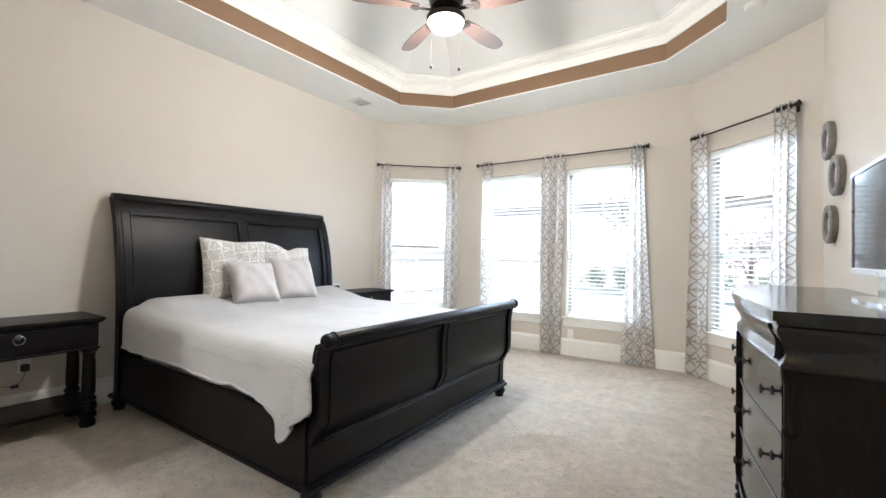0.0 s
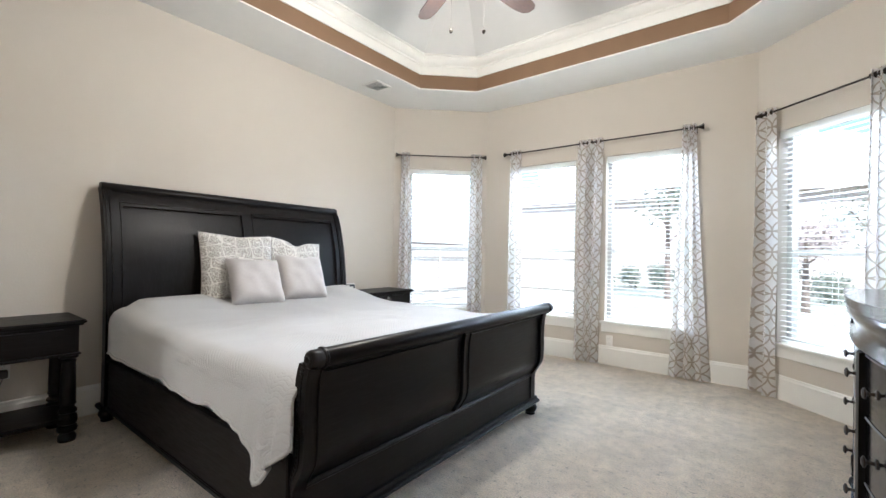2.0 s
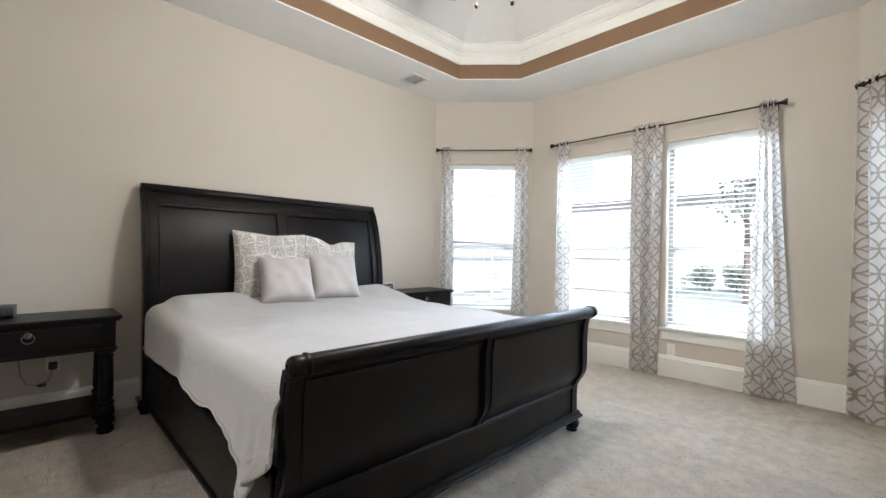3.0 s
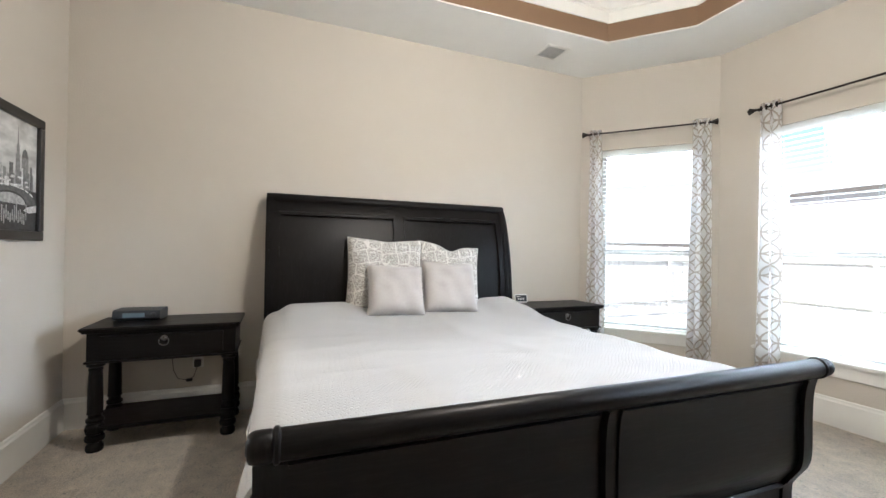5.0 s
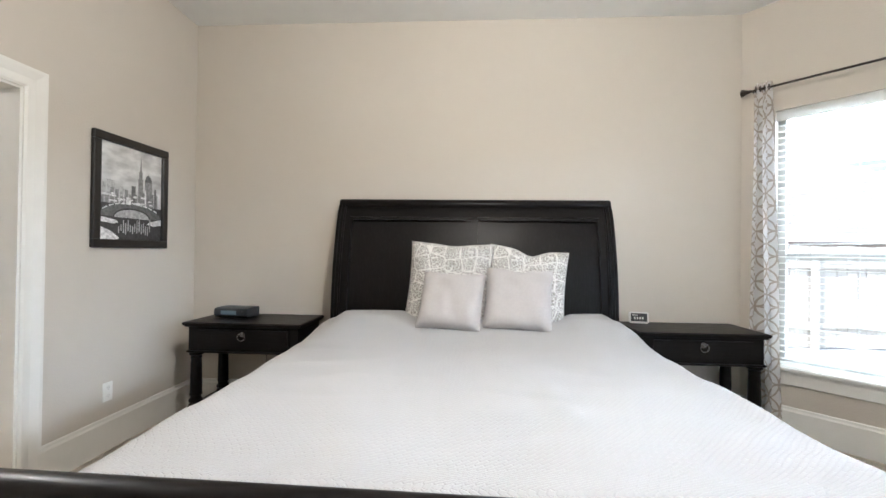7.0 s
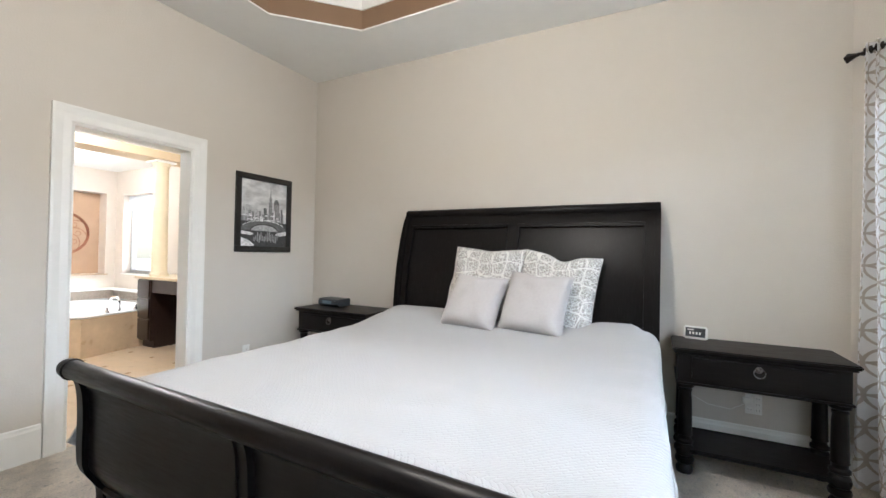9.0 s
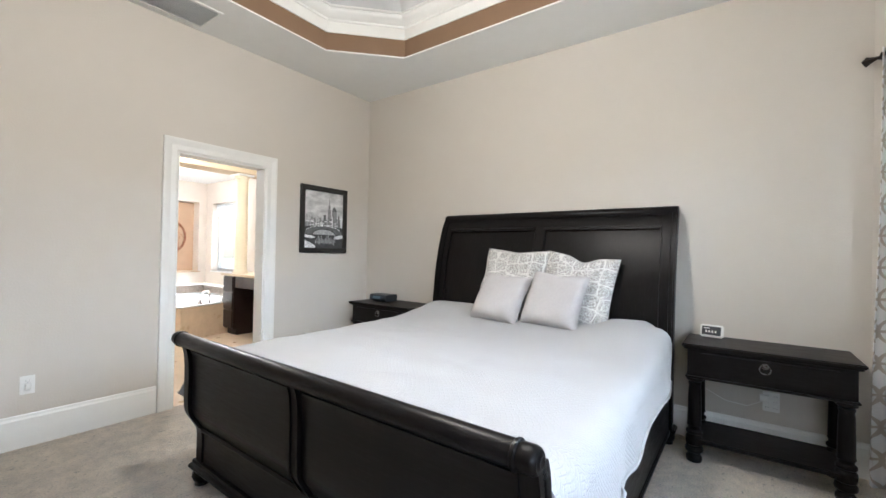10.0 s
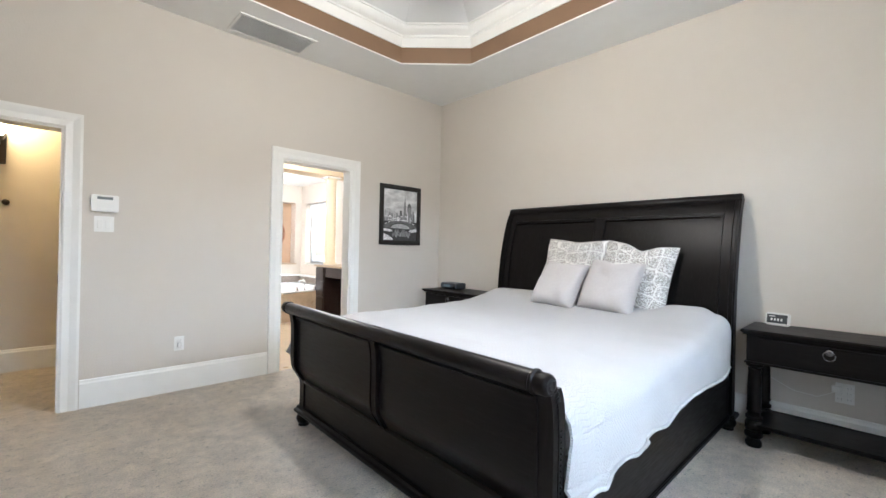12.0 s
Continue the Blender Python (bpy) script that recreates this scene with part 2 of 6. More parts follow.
def carpet_mat():
    m = material("carpet_pile", (0.86, 0.76, 0.63), 0.95, noise_scale=120, noise_amount=0.30, spec=0.1, big=0.5, sheen=0.3)
    nt = m.node_tree
    b = nt.nodes["Principled BSDF"]
    tc = nt.nodes.new("ShaderNodeTexCoord")
    n1 = nt.nodes.new("ShaderNodeTexNoise")
    n1.inputs["Scale"].default_value, n1.inputs["Detail"].default_value, n1.inputs["Roughness"].default_value = 24, 7, 0.8
    n2 = nt.nodes.new("ShaderNodeTexNoise")
    n2.inputs["Scale"].default_value, n2.inputs["Detail"].default_value, n2.inputs["Distortion"].default_value = 8.0, 4, 0.6
    for n in (n1, n2):
        nt.links.new(tc.outputs["Object"], n.inputs[0])
    # Dark flecks in the low tufts: pile shadow put into the colour.
    fl = nt.nodes.new("ShaderNodeMapRange")
    fl.inputs[1].default_value, fl.inputs[2].default_value, fl.inputs[3].default_value, fl.inputs[4].default_value = 0.37, 0.43, 0.52, 1.0
    tuft = nt.nodes.new("ShaderNodeMapping")
    tuft.inputs["Scale"].default_value, tuft.inputs["Rotation"].default_value = (1.0, 1.6, 1.0), (0, 0, radians(25))
    nt.links.new(tc.outputs["Object"], tuft.inputs[0])
    nt.links.new(tuft.outputs[0], n1.inputs[0])
    nt.links.new(n1.outputs[0], fl.inputs[0])
    old = b.inputs["Base Color"].links[0].from_socket
    # pile brushed this way and that by feet, with a few faint old stains
    brushed = nt.nodes.new("ShaderNodeTexNoise")
    brushed.inputs["Scale"].default_value, brushed.inputs["Detail"].default_value, brushed.inputs["Distortion"].default_value = 2.6, 3, 1.4
    stains = nt.nodes.new("ShaderNodeTexNoise")
    stains.inputs["Scale"].default_value, stains.inputs["Detail"].default_value = 5.5, 5
    for n in (brushed, stains):
        nt.links.new(tc.outputs["Object"], n.inputs[0])
    br = nt.nodes.new("ShaderNodeMapRange")
    br.inputs[1].default_value, br.inputs[2].default_value, br.inputs[3].default_value, br.inputs[4].default_value = 0.40, 0.60, 0.94, 1.06
    st = nt.nodes.new("ShaderNodeMapRange")
    st.inputs[1].default_value, st.inputs[2].default_value, st.inputs[3].default_value, st.inputs[4].default_value = 0.66, 0.74, 1.0, 0.80
    nt.links.new(brushed.outputs[0], br.inputs[0])
    nt.links.new(stains.outputs[0], st.inputs[0])
    wear_and_shade = math_node(nt, "MULTIPLY", math_node(nt, "MULTIPLY", br.outputs[0], st.outputs[0]), fl.outputs[0])
    sc = nt.nodes.new("ShaderNodeVectorMath")
    sc.operation = "SCALE"
    nt.links.new(old, sc.inputs[0])
    nt.links.new(wear_and_shade, sc.inputs["Scale"])
    nt.links.new(sc.outputs[0], b.inputs["Base Color"])
    h = math_node(nt, "MULTIPLY_ADD", n2.outputs[0], 0.5, n1.outputs[0])
    bp = nt.nodes.new("ShaderNodeBump")
    bp.inputs["Strength"].default_value, bp.inputs["Distance"].default_value = 1.0, 0.075
    nt.links.new(h, bp.inputs["Height"])
    nt.links.new(bp.outputs[0], b.inputs["Normal"])
    return m


CARPET = carpet_mat()

# ---- mesh helpers ----


def mesh_of(bm, name, mat, smooth=False):
    bmesh.ops.recalc_face_normals(bm, faces=bm.faces)
    me = bpy.data.meshes.new(name)
    bm.to_mesh(me)
    bm.free()
    if mat:
        me.materials.append(mat)
    if smooth:
        me.shade_smooth()
        try:
            me.set_sharp_from_angle(angle=radians(38))
        except AttributeError:
            pass
    return me


def part(name, bm, mat, parent=None, label="", smooth=False, m=None):
    ob = new(name, mesh_of(bm, name, mat, smooth))
    if parent is not None:
        ob.parent = parent
    if m is not None:
        ob.matrix_basis = m
    if label:
        ob["label"] = label
    return ob


def thing(name, label, category, group="", m=None):
    ob = new(name)
    ob.empty_display_size = 0.1
    if m is not None:
        ob.matrix_basis = m
    return tagged(ob, label, category, group)


def structure(name, bm, mat, label="", smooth=False, m=None):
    ob = part(name, bm, mat, label=label, smooth=smooth, m=m)
    return tagged(ob, kind="structure")


def box(bm, x0, y0, z0, x1, y1, z1, bevel=0.0, seg=1):
    tmp = bmesh.new() if bevel > 0 else bm
    vs = [tmp.verts.new((x, y, z)) for x in (x0, x1) for y in (y0, y1) for z in (z0, z1)]
    for f in ((0, 1, 3, 2), (4, 6, 7, 5), (0, 4, 5, 1), (2, 3, 7, 6), (0, 2, 6, 4), (1, 5, 7, 3)):
        tmp.faces.new([vs[k] for k in f])
    if bevel > 0:
        bmesh.ops.recalc_face_normals(tmp, faces=tmp.faces)
        bmesh.ops.bevel(tmp, geom=tmp.edges[:], offset=bevel, segments=seg, affect="EDGES", clamp_overlap=True)
        me = bpy.data.meshes.new("t")
        tmp.to_mesh(me)
        tmp.free()
        bm.from_mesh(me)
        bpy.data.meshes.remove(me)
    return bm


def boxes(*rows, bevel=0.0, seg=1):
    bm = bmesh.new()
    for r in rows:
        box(bm, *r, bevel=bevel, seg=seg)
    return bm


def lathe(profile, segs=24, axis="z", centre=(0, 0, 0), bm=None):
    """Turned piece: profile rows (radius, height)."""
    bm = bm or bmesh.new()
    rings = []
    for r, h in profile:
        ring = []
        for k in range(segs):
            a = 2 * math.pi * k / segs
            c, s = r * math.cos(a), r * math.sin(a)
            p = {"z": (c, s, h), "y": (c, h, s), "x": (h, c, s)}[axis]
            ring.append(bm.verts.new((p[0] + centre[0], p[1] + centre[1], p[2] + centre[2])))
        rings.append(ring)
    for a, b in zip(rings, rings[1:]):
        for k in range(segs):
            bm.faces.new((a[k], a[(k + 1) % segs], b[(k + 1) % segs], b[k]))
    bm.faces.new(rings[0][::-1])
    bm.faces.new(rings[-1])
    return bm


def extrude(poly, axis, a0, a1, bm=None):
    """A closed 2D outline pushed from a0 to a1. axis y: outline (x, z); axis x: (y, z); axis z: (x, y)."""
    bm = bm or bmesh.new()
    put = {"y": lambda p, a: (p[0], a, p[1]), "x": lambda p, a: (a, p[0], p[1]), "z": lambda p, a: (p[0], p[1], a)}[axis]
    A = [bm.verts.new(put(p, a0)) for p in poly]
    B = [bm.verts.new(put(p, a1)) for p in poly]
    n = len(poly)
    for k in range(n):
        bm.faces.new((A[k], A[(k + 1) % n], B[(k + 1) % n], B[k]))
    bm.faces.new(A[::-1])
    bm.faces.new(B)
    return bm


def tube(points, r, segs=8, bm=None):
    bm = bm or bmesh.new()
    pts = [Vector(p) for p in points]
    rings = []
    for k, p in enumerate(pts):
        d = (pts[min(k + 1, len(pts) - 1)] - pts[max(k - 1, 0)]).normalized()
        u = d.cross(Vector((0, 0, 1)))
        u = u.normalized() if u.length > 0.01 else Vector((1, 0, 0))
        v = d.cross(u)
        rings.append([bm.verts.new(p + r * (math.cos(2 * math.pi * j / segs) * u + math.sin(2 * math.pi * j / segs) * v)) for j in range(segs)])
    for a, b in zip(rings, rings[1:]):
        for j in range(segs):
            bm.faces.new((a[j], a[(j + 1) % segs], b[(j + 1) % segs], b[j]))
    bm.faces.new(rings[0][::-1])
    bm.faces.new(rings[-1])
    return bm


def spline(keys, z):
    """Smooth value at z through (z, value) keys."""
    if z <= keys[0][0]:
        return keys[0][1]
    for k in range(len(keys) - 1):
        (z0, v0), (z1, v1) = keys[k], keys[k + 1]
        if z <= z1:
            zp, vp = keys[k - 1] if k else keys[k]
            zn, vn = keys[k + 2] if k + 2 < len(keys) else keys[k + 1]
            m0 = (v1 - vp) / (z1 - zp) if z1 > zp else 0
            m1 = (vn - v0) / (zn - z0)
            h = z1 - z0
            s = (z - z0) / h
            return (2 * s**3 - 3 * s * s + 1) * v0 + (s**3 - 2 * s * s + s) * h * m0 + (-2 * s**3 + 3 * s * s) * v1 + (s**3 - s * s) * h * m1
    return keys[-1][1]


def on_wall(p0, p1):
    """Local frame of a wall: x along it from p0 to p1, y out of the room, z up."""
    d = Vector((p1[0] - p0[0], p1[1] - p0[1]))
    return Matrix.Translation((p0[0], p0[1], 0)) @ Matrix.Rotation(math.atan2(d.y, d.x), 4, "Z"), d.length


def wall(name, p0, p1, z1, thick, openings=(), e0=0.0, e1=0.0, mat=None, flip=False):
    """Wall from p0 to p1 whose room face is its line; the outside lies to the left of it. e0, e1: how far the outer face runs past the ends."""
    m, L = on_wall(p0, p1)
    bm = bmesh.new()

    def slab(s0, s1, a, b, x0=0.0, x1=0.0):
        extrude([(s0, 0), (s1, 0), (s1 + x1, thick), (s0 - x0, thick)], "z", a, b, bm)

    s = 0.0
    for k, (o0, o1, za, zb) in enumerate(sorted(openings)):
        slab(s, o0, 0, z1, e0 if s == 0 else 0, 0)
        if za > 0:
            slab(o0, o1, 0, za)
        slab(o0, o1, zb, z1)
        s = o1
    slab(s, L, 0, z1, e0 if s == 0 else 0, e1)
    ob = structure(name, bm, mat or WALL, m=m)
    return ob, m, L


T = 0.16
MIT = T * math.tan(radians(22))
W_OPEN = (0.47, 2.27)
wall("wall_west", (WX, SY), tuple(NW0), 3.3, T, e0=T, e1=MIT)
nw, M_NW, L_NW = wall("wall_northwest", tuple(NW0), tuple(NW1), 3.3, T, [(0.20, 1.05, *W_OPEN)], MIT, MIT)
wn_, M_N, L_N = wall("wall_north", tuple(NW1), tuple(NE0), 3.3, T, [(0.36, 1.19, *W_OPEN), (1.525, 2.355, *W_OPEN)], MIT, MIT)
ne, M_NE, L_NE = wall("wall_northeast", tuple(NE0), tuple(NE1), 3.3, T, [(0.20, 1.05, *W_OPEN)], MIT, MIT)
wall("wall_east", tuple(NE1), (EX, SY), 3.3, T, e0=MIT, e1=T)
ST = 0.13
DOOR1, DOOR2 = (-2.09, -1.335), (0.19, 1.02)
wall("wall_south", (EX, SY), (WX, SY), 3.3, ST, [(EX - DOOR2[1], EX - DOOR2[0], 0, 2.0), (EX - DOOR1[1], EX - DOOR1[0], 0, 2.035)], 0, 0)

# floor
structure("floor", boxes((WX - 0.3, SY - 0.02, -0.1, EX + 0.3, NY + 0.3, 0.0)), CARPET, "beige cut-pile carpet with footmarks and a few faint stains")

# tray ceiling
OUT = [(WX, SY), (EX, SY), tuple(NE1), tuple(NE0), tuple(NW1), tuple(NW0)]
TR = [(-2.275, 0.68), (0.16, 0.73), (0.635, 1.21), (0.635, 3.94), (0.17, 4.425), (-2.23, 4.47), (-2.72, 4.02), (-2.775, 1.17)]


def inset(poly, d):
    """Moves each side of a counter-clockwise outline inwards by d."""
    n, res = len(poly), []
    for k in range(n):
        p, a, b = Vector(poly[k]), Vector(poly[k - 1]), Vector(poly[(k + 1) % n])
        u, v = (p - a).normalized(), (b - p).normalized()
        nu, nv = Vector((-u.y, u.x)), Vector((-v.y, v.x))
        q = (nu + nv).normalized()
        res.append(tuple(p + q * d / max(0.2, q.dot(nu))))
    return res


def rings(bm, levels):
    """Skins outlines (poly, z) one to the next."""
    prev = None
    for poly, z in levels:
        cur = [bm.verts.new((x, y, z)) for x, y in poly]
        if prev:
            n = len(cur)
            for k in range(n):
                bm.faces.new((prev[k], prev[(k + 1) % n], cur[(k + 1) % n], cur[k]))
        prev = cur
    return prev


def soffit():
    bm = bmesh.new()
    big = [(WX - 0.3, SY - 0.3), (EX + 0.3, SY - 0.3), (EX + 0.3, NY + 0.3), (WX - 0.3, NY + 0.3)]
    for z in (CZ, CZ + 0.06):
        o = [bm.verts.new((x, y, z)) for x, y in big]
        t = [bm.verts.new((x, y, z)) for x, y in TR]
        es = [bm.edges.new((o[k], o[(k + 1) % 4])) for k in range(4)] + [bm.edges.new((t[k], t[(k + 1) % 8])) for k in range(8)]
        bmesh.ops.triangle_fill(bm, use_beauty=True, edges=es)
    return bm


structure("ceiling", soffit(), CEIL, "matt white painted plasterboard soffit")
bm = bmesh.new()
rings(bm, [(TR, CZ + 0.005), (TR, CZ + 0.165), (inset(TR, -0.06), CZ + 0.165), (inset(TR, -0.06), CZ + 0.005)])
structure("ceiling_band", bm, BAND, "brown painted band round the tray")
bm = bmesh.new()
prof = [(0.000, 0.165), (0.012, 0.165), (0.014, 0.185), (0.018, 0.255), (0.030, 0.262), (0.034, 0.275), (0.050, 0.282), (0.075, 0.305), (0.088, 0.325), (0.092, 0.345), (0.105, 0.348), (0.105, 0.365)]
rings(bm, [(inset(TR, d), CZ + h) for d, h in prof])
structure("ceiling_trim", bm, TRIM, "white crown moulding round the tray", smooth=True)
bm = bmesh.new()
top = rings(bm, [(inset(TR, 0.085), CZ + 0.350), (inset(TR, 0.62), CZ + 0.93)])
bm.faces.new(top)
structure("ceiling_vault", bm, VAULT_SHADED)
bm = bmesh.new()
rings(bm, [(inset(TR, -0.004), CZ - 0.004), (inset(TR, 0.006), CZ - 0.004), (inset(TR, 0.006), CZ + 0.008), (inset(TR, -0.001), CZ + 0.008)])
structure("ceiling_bead", bm, TRIM)
structure("roof_deck", boxes((WX - 0.3, SY - 0.3, 4.05, EX + 0.3, NY + 0.3, 4.15), (WX - 0.3, SY - 0.3, CZ + 0.07, WX - 0.2, NY + 0.3, 4.05), (EX + 0.2, SY - 0.3, CZ + 0.07, EX + 0.3, NY + 0.3, 4.05), (WX - 0.2, SY - 0.3, CZ + 0.07, EX + 0.2, SY - 0.2, 4.05), (WX - 0.2, NY + 0.2, CZ + 0.07, EX + 0.2, NY + 0.3, 4.05)), CEIL)

# baseboards
BH = 0.205
BASE_PROF = [(-0.001, 0), (-0.018, 0), (-0.018, BH - 0.03), (-0.012, BH - 0.018), (-0.010, BH - 0.006), (-0.005, BH), (-0.001, BH)]


def baseboard(p0, p1, s0, s1, e0=0.0, e1=0.0):
    m, L = on_wall(p0, p1)
    bm = bmesh.new()
    A = [bm.verts.new((s0 + e0 * -y, y, z)) for y, z in BASE_PROF]
    B = [bm.verts.new((s1 - e1 * -y, y, z)) for y, z in BASE_PROF]
    n = len(A)
    for k in range(n):
        bm.faces.new((A[k], A[(k + 1) % n], B[(k + 1) % n], B[k]))
    bm.faces.new(A)
    bm.faces.new(B)
    structure("baseboard", bm, TRIM, "tall white painted baseboard", m=m)


TN = math.tan(radians(22))
baseboard((WX, SY), NW0, 0, NW0.y - SY, 1, TN)
baseboard(NW0, NW1, 0, L_NW, TN, TN)
baseboard(NW1, NE0, 0, L_N, TN, TN)
baseboard(NE0, NE1, 0, L_NE, TN, TN)
baseboard(NE1, (EX, SY), 0, NE1.y - SY, TN, 1)
CW = 0.105
baseboard((EX, SY), (WX, SY), 0, EX - DOOR2[1] - CW, 1, 0)
baseboard((EX, SY), (WX, SY), EX - DOOR2[0] + CW, EX - DOOR1[1] - CW)
baseboard((EX, SY), (WX, SY), EX - DOOR1[0] + CW, EX - WX, 0, 1)


def door_case(name, x0, x1, h=2.035):
    """Cased opening in the south wall: jambs, head, and moulded casing on the room side."""
    d = structure(name, boxes((x0 - 0.002, SY - ST - 0.004, 0, x0 + 0.018, SY + 0.004, h), (x1 - 0.018, SY - ST - 0.004, 0, x1 + 0.002, SY + 0.004, h), (x0 + 0.018, SY - ST - 0.004, h - 0.018, x1 - 0.018, SY + 0.004, h + 0.002)), TRIM, "white painted door frame with moulded casing")
    prof = [(0.0, 0.0), (0.0, 0.012), (0.012, 0.018), (0.05, 0.014), (0.07, 0.019), (0.09, 0.024), (CW, 0.024), (CW, 0.0)]

    def run(side):
        bm = bmesh.new()
        for face, base in ((1, SY + 0.001), (-1, SY - ST - 0.001)):
            if side == "head":
                ends = ((x0, -1), (x1, 1))
            A, B = [], []
            for w, t in prof:
                w2 = w - 0.006
                y = base + face * t
                if side == "l":
                    A.append((x0 - w2, y, 0.0)), B.append((x0 - w2, y, h + w2))
                elif side == "r":
                    A.append((x1 + w2, y, 0.0)), B.append((x1 + w2, y, h + w2))
                else:
                    A.append((x0 - w2, y, h + w2)), B.append((x1 + w2, y, h + w2))
            va, vb = [bm.verts.new(p) for p in A], [bm.verts.new(p) for p in B]
            n = len(va)
            for k in range(n):
                bm.faces.new((va[k], va[(k + 1) % n], vb[(k + 1) % n], vb[k]))
            bm.faces.new(va)
            bm.faces.new(vb)
        return bm

    for side in ("l", "r", "head"):
        part("casing", run(side), TRIM, d)
    return d


door_case("door_1", *DOOR1)
d2 = door_case("door_2", *DOOR2, 2.0)
part("strike_plate", boxes((DOOR2[0] + 0.018, SY - 0.075, 0.90, DOOR2[0] + 0.021, SY - 0.045, 0.96), bevel=0.001), METAL, d2, "dark metal strike plate")


def glass_mat():
    m = bpy.data.materials.new("window_glass")
    m.use_nodes = True
    nt = m.node_tree
    b = nt.nodes["Principled BSDF"]
    b.inputs["Base Color"].default_value = (1, 1, 1, 1)
    b.inputs["Roughness"].default_value = 0.0
    b.inputs["Transmission Weight"].default_value = 1.0
    b.inputs["IOR"].default_value = 1.02
    return m


GLASS = glass_mat()


def window(name, m, s0, s1):
    """Single-hung white window set deep in the wall, with stool and apron."""
    z0, z1 = W_OPEN
    w = structure(name, boxes((s0 - 0.05, -0.045, z0 - 0.022, s1 + 0.05, 0.11, z0 + 0.002), bevel=0.006, seg=2), TRIM, "single-hung window, frame greyed for backlight, with a white painted stool", m=m)
    part("window_apron", boxes((s0 - 0.03, -0.018, z0 - 0.115, s1 + 0.03, -0.001, z0 - 0.023), bevel=0.003), TRIM, w)
    f = 0.045
    part("window_frame", boxes((s0, 0.09, z0 + 0.002, s0 + f, 0.15, z1), (s1 - f, 0.09, z0 + 0.002, s1, 0.15, z1), (s0 + f, 0.09, z1 - f, s1 - f, 0.15, z1), (s0 + f, 0.09, z0 + 0.002, s1 - f, 0.15, z0 + f), bevel=0.003), BACKLIT_VINYL, w)
    rail = 1.235
    part("meeting_rail", boxes((s0 + f, 0.098, rail - 0.024, s1 - f, 0.142, rail + 0.024), bevel=0.003), BACKLIT_VINYL, w)
    for a, b_, yy in ((z0 + f, rail - 0.024, 0.105), (rail + 0.024, z1 - f, 0.13)):
        p = part("pane", boxes((s0 + f, yy, a, s1 - f, yy + 0.005, b_)), GLASS, w)
        p.visible_shadow = False
    return w


def blind(m, s0, s1, tilt=4, drop=None):
    """Two-inch white slat blind, let down, slats open."""
    z0, z1 = W_OPEN
    b = thing("window_blind", "white two-inch slat blind let down with its slats open", "blind", "window blinds", m)
    part("valance", boxes((s0 + 0.006, 0.004, z1 - 0.075, s1 - 0.006, 0.018, z1 - 0.004), (s0 + 0.012, 0.02, z1 - 0.05, s1 - 0.012, 0.07, z1 - 0.006), bevel=0.002), SLAT, b)
    bm = bmesh.new()
    w = 0.05
    pr = [(-w / 2, 0), (-w / 4, 0.0022), (0, 0.003), (w / 4, 0.0022), (w / 2, 0), (w / 2, -0.0025), (0, -0.0002), (-w / 2, -0.0025)]
    a = radians(tilt)
    extrude([(0.044 + y * math.cos(a) - z * math.sin(a), y * math.sin(a) + z * math.cos(a)) for y, z in pr], "x", s0 + 0.012, s1 - 0.012, bm)
    me = mesh_of(bm, "slat", SLAT)
    z = z1 - 0.10
    while z > z0 + 0.05:
        o = new("slat", me)
        o.parent = b
        o.location = (0, 0, z)
        z -= 0.0445
    part("bottom_rail", boxes((s0 + 0.012, 0.02, z0 + 0.008, s1 - 0.012, 0.068, z0 + 0.026), bevel=0.003), SLAT, b)
    for q in (0.14, 0.5, 0.86):
        s = s0 + (s1 - s0) * q
        part("ladder_cord", boxes((s - 0.0005, 0.0175, z0 + 0.02, s + 0.0005, 0.0185, z1 - 0.05), (s - 0.0005, 0.0695, z0 + 0.02, s + 0.0005, 0.0705, z1 - 0.05)), SLAT, b)
    return b


for k, (m, s0, s1) in enumerate(((M_NW, 0.20, 1.05), (M_N, 0.36, 1.19), (M_N, 1.525, 2.355), (M_NE, 0.20, 1.05))):
    window("window_%d" % (k + 1), m, s0, s1)
    blind(m, s0, s1, tilt=1)


def curtain_rod(m, s0, s1, rings_at=()):
    r = thing("curtain_rod", "dark bronze curtain rod with flared square finials", "curtain rod", "curtain rods", m)
    y, z = -0.085, 2.425
    part("rod", lathe([(0.008, s0 + 0.03), (0.008, s1 - 0.03)], 12, "x", (0, y, z)), METAL, r, smooth=True)
    for s, d in ((s0, 1), (s1, -1)):
        part("finial", lathe([(0.027, s), (0.029, s + d * 0.006), (0.018, s + d * 0.03), (0.011, s + d * 0.05), (0.013, s + d * 0.056), (0.009, s + d * 0.06)], 4, "x", (0, y, z)), METAL, r)
        part("bracket", boxes((s + d * 0.075 - 0.006, y - 0.004, z - 0.013, s + d * 0.075 + 0.006, -0.001, z - 0.008), (s + d * 0.075 - 0.012, -0.004, z - 0.04, s + d * 0.075 + 0.012, -0.0005, z + 0.02)), METAL, r)
    return r


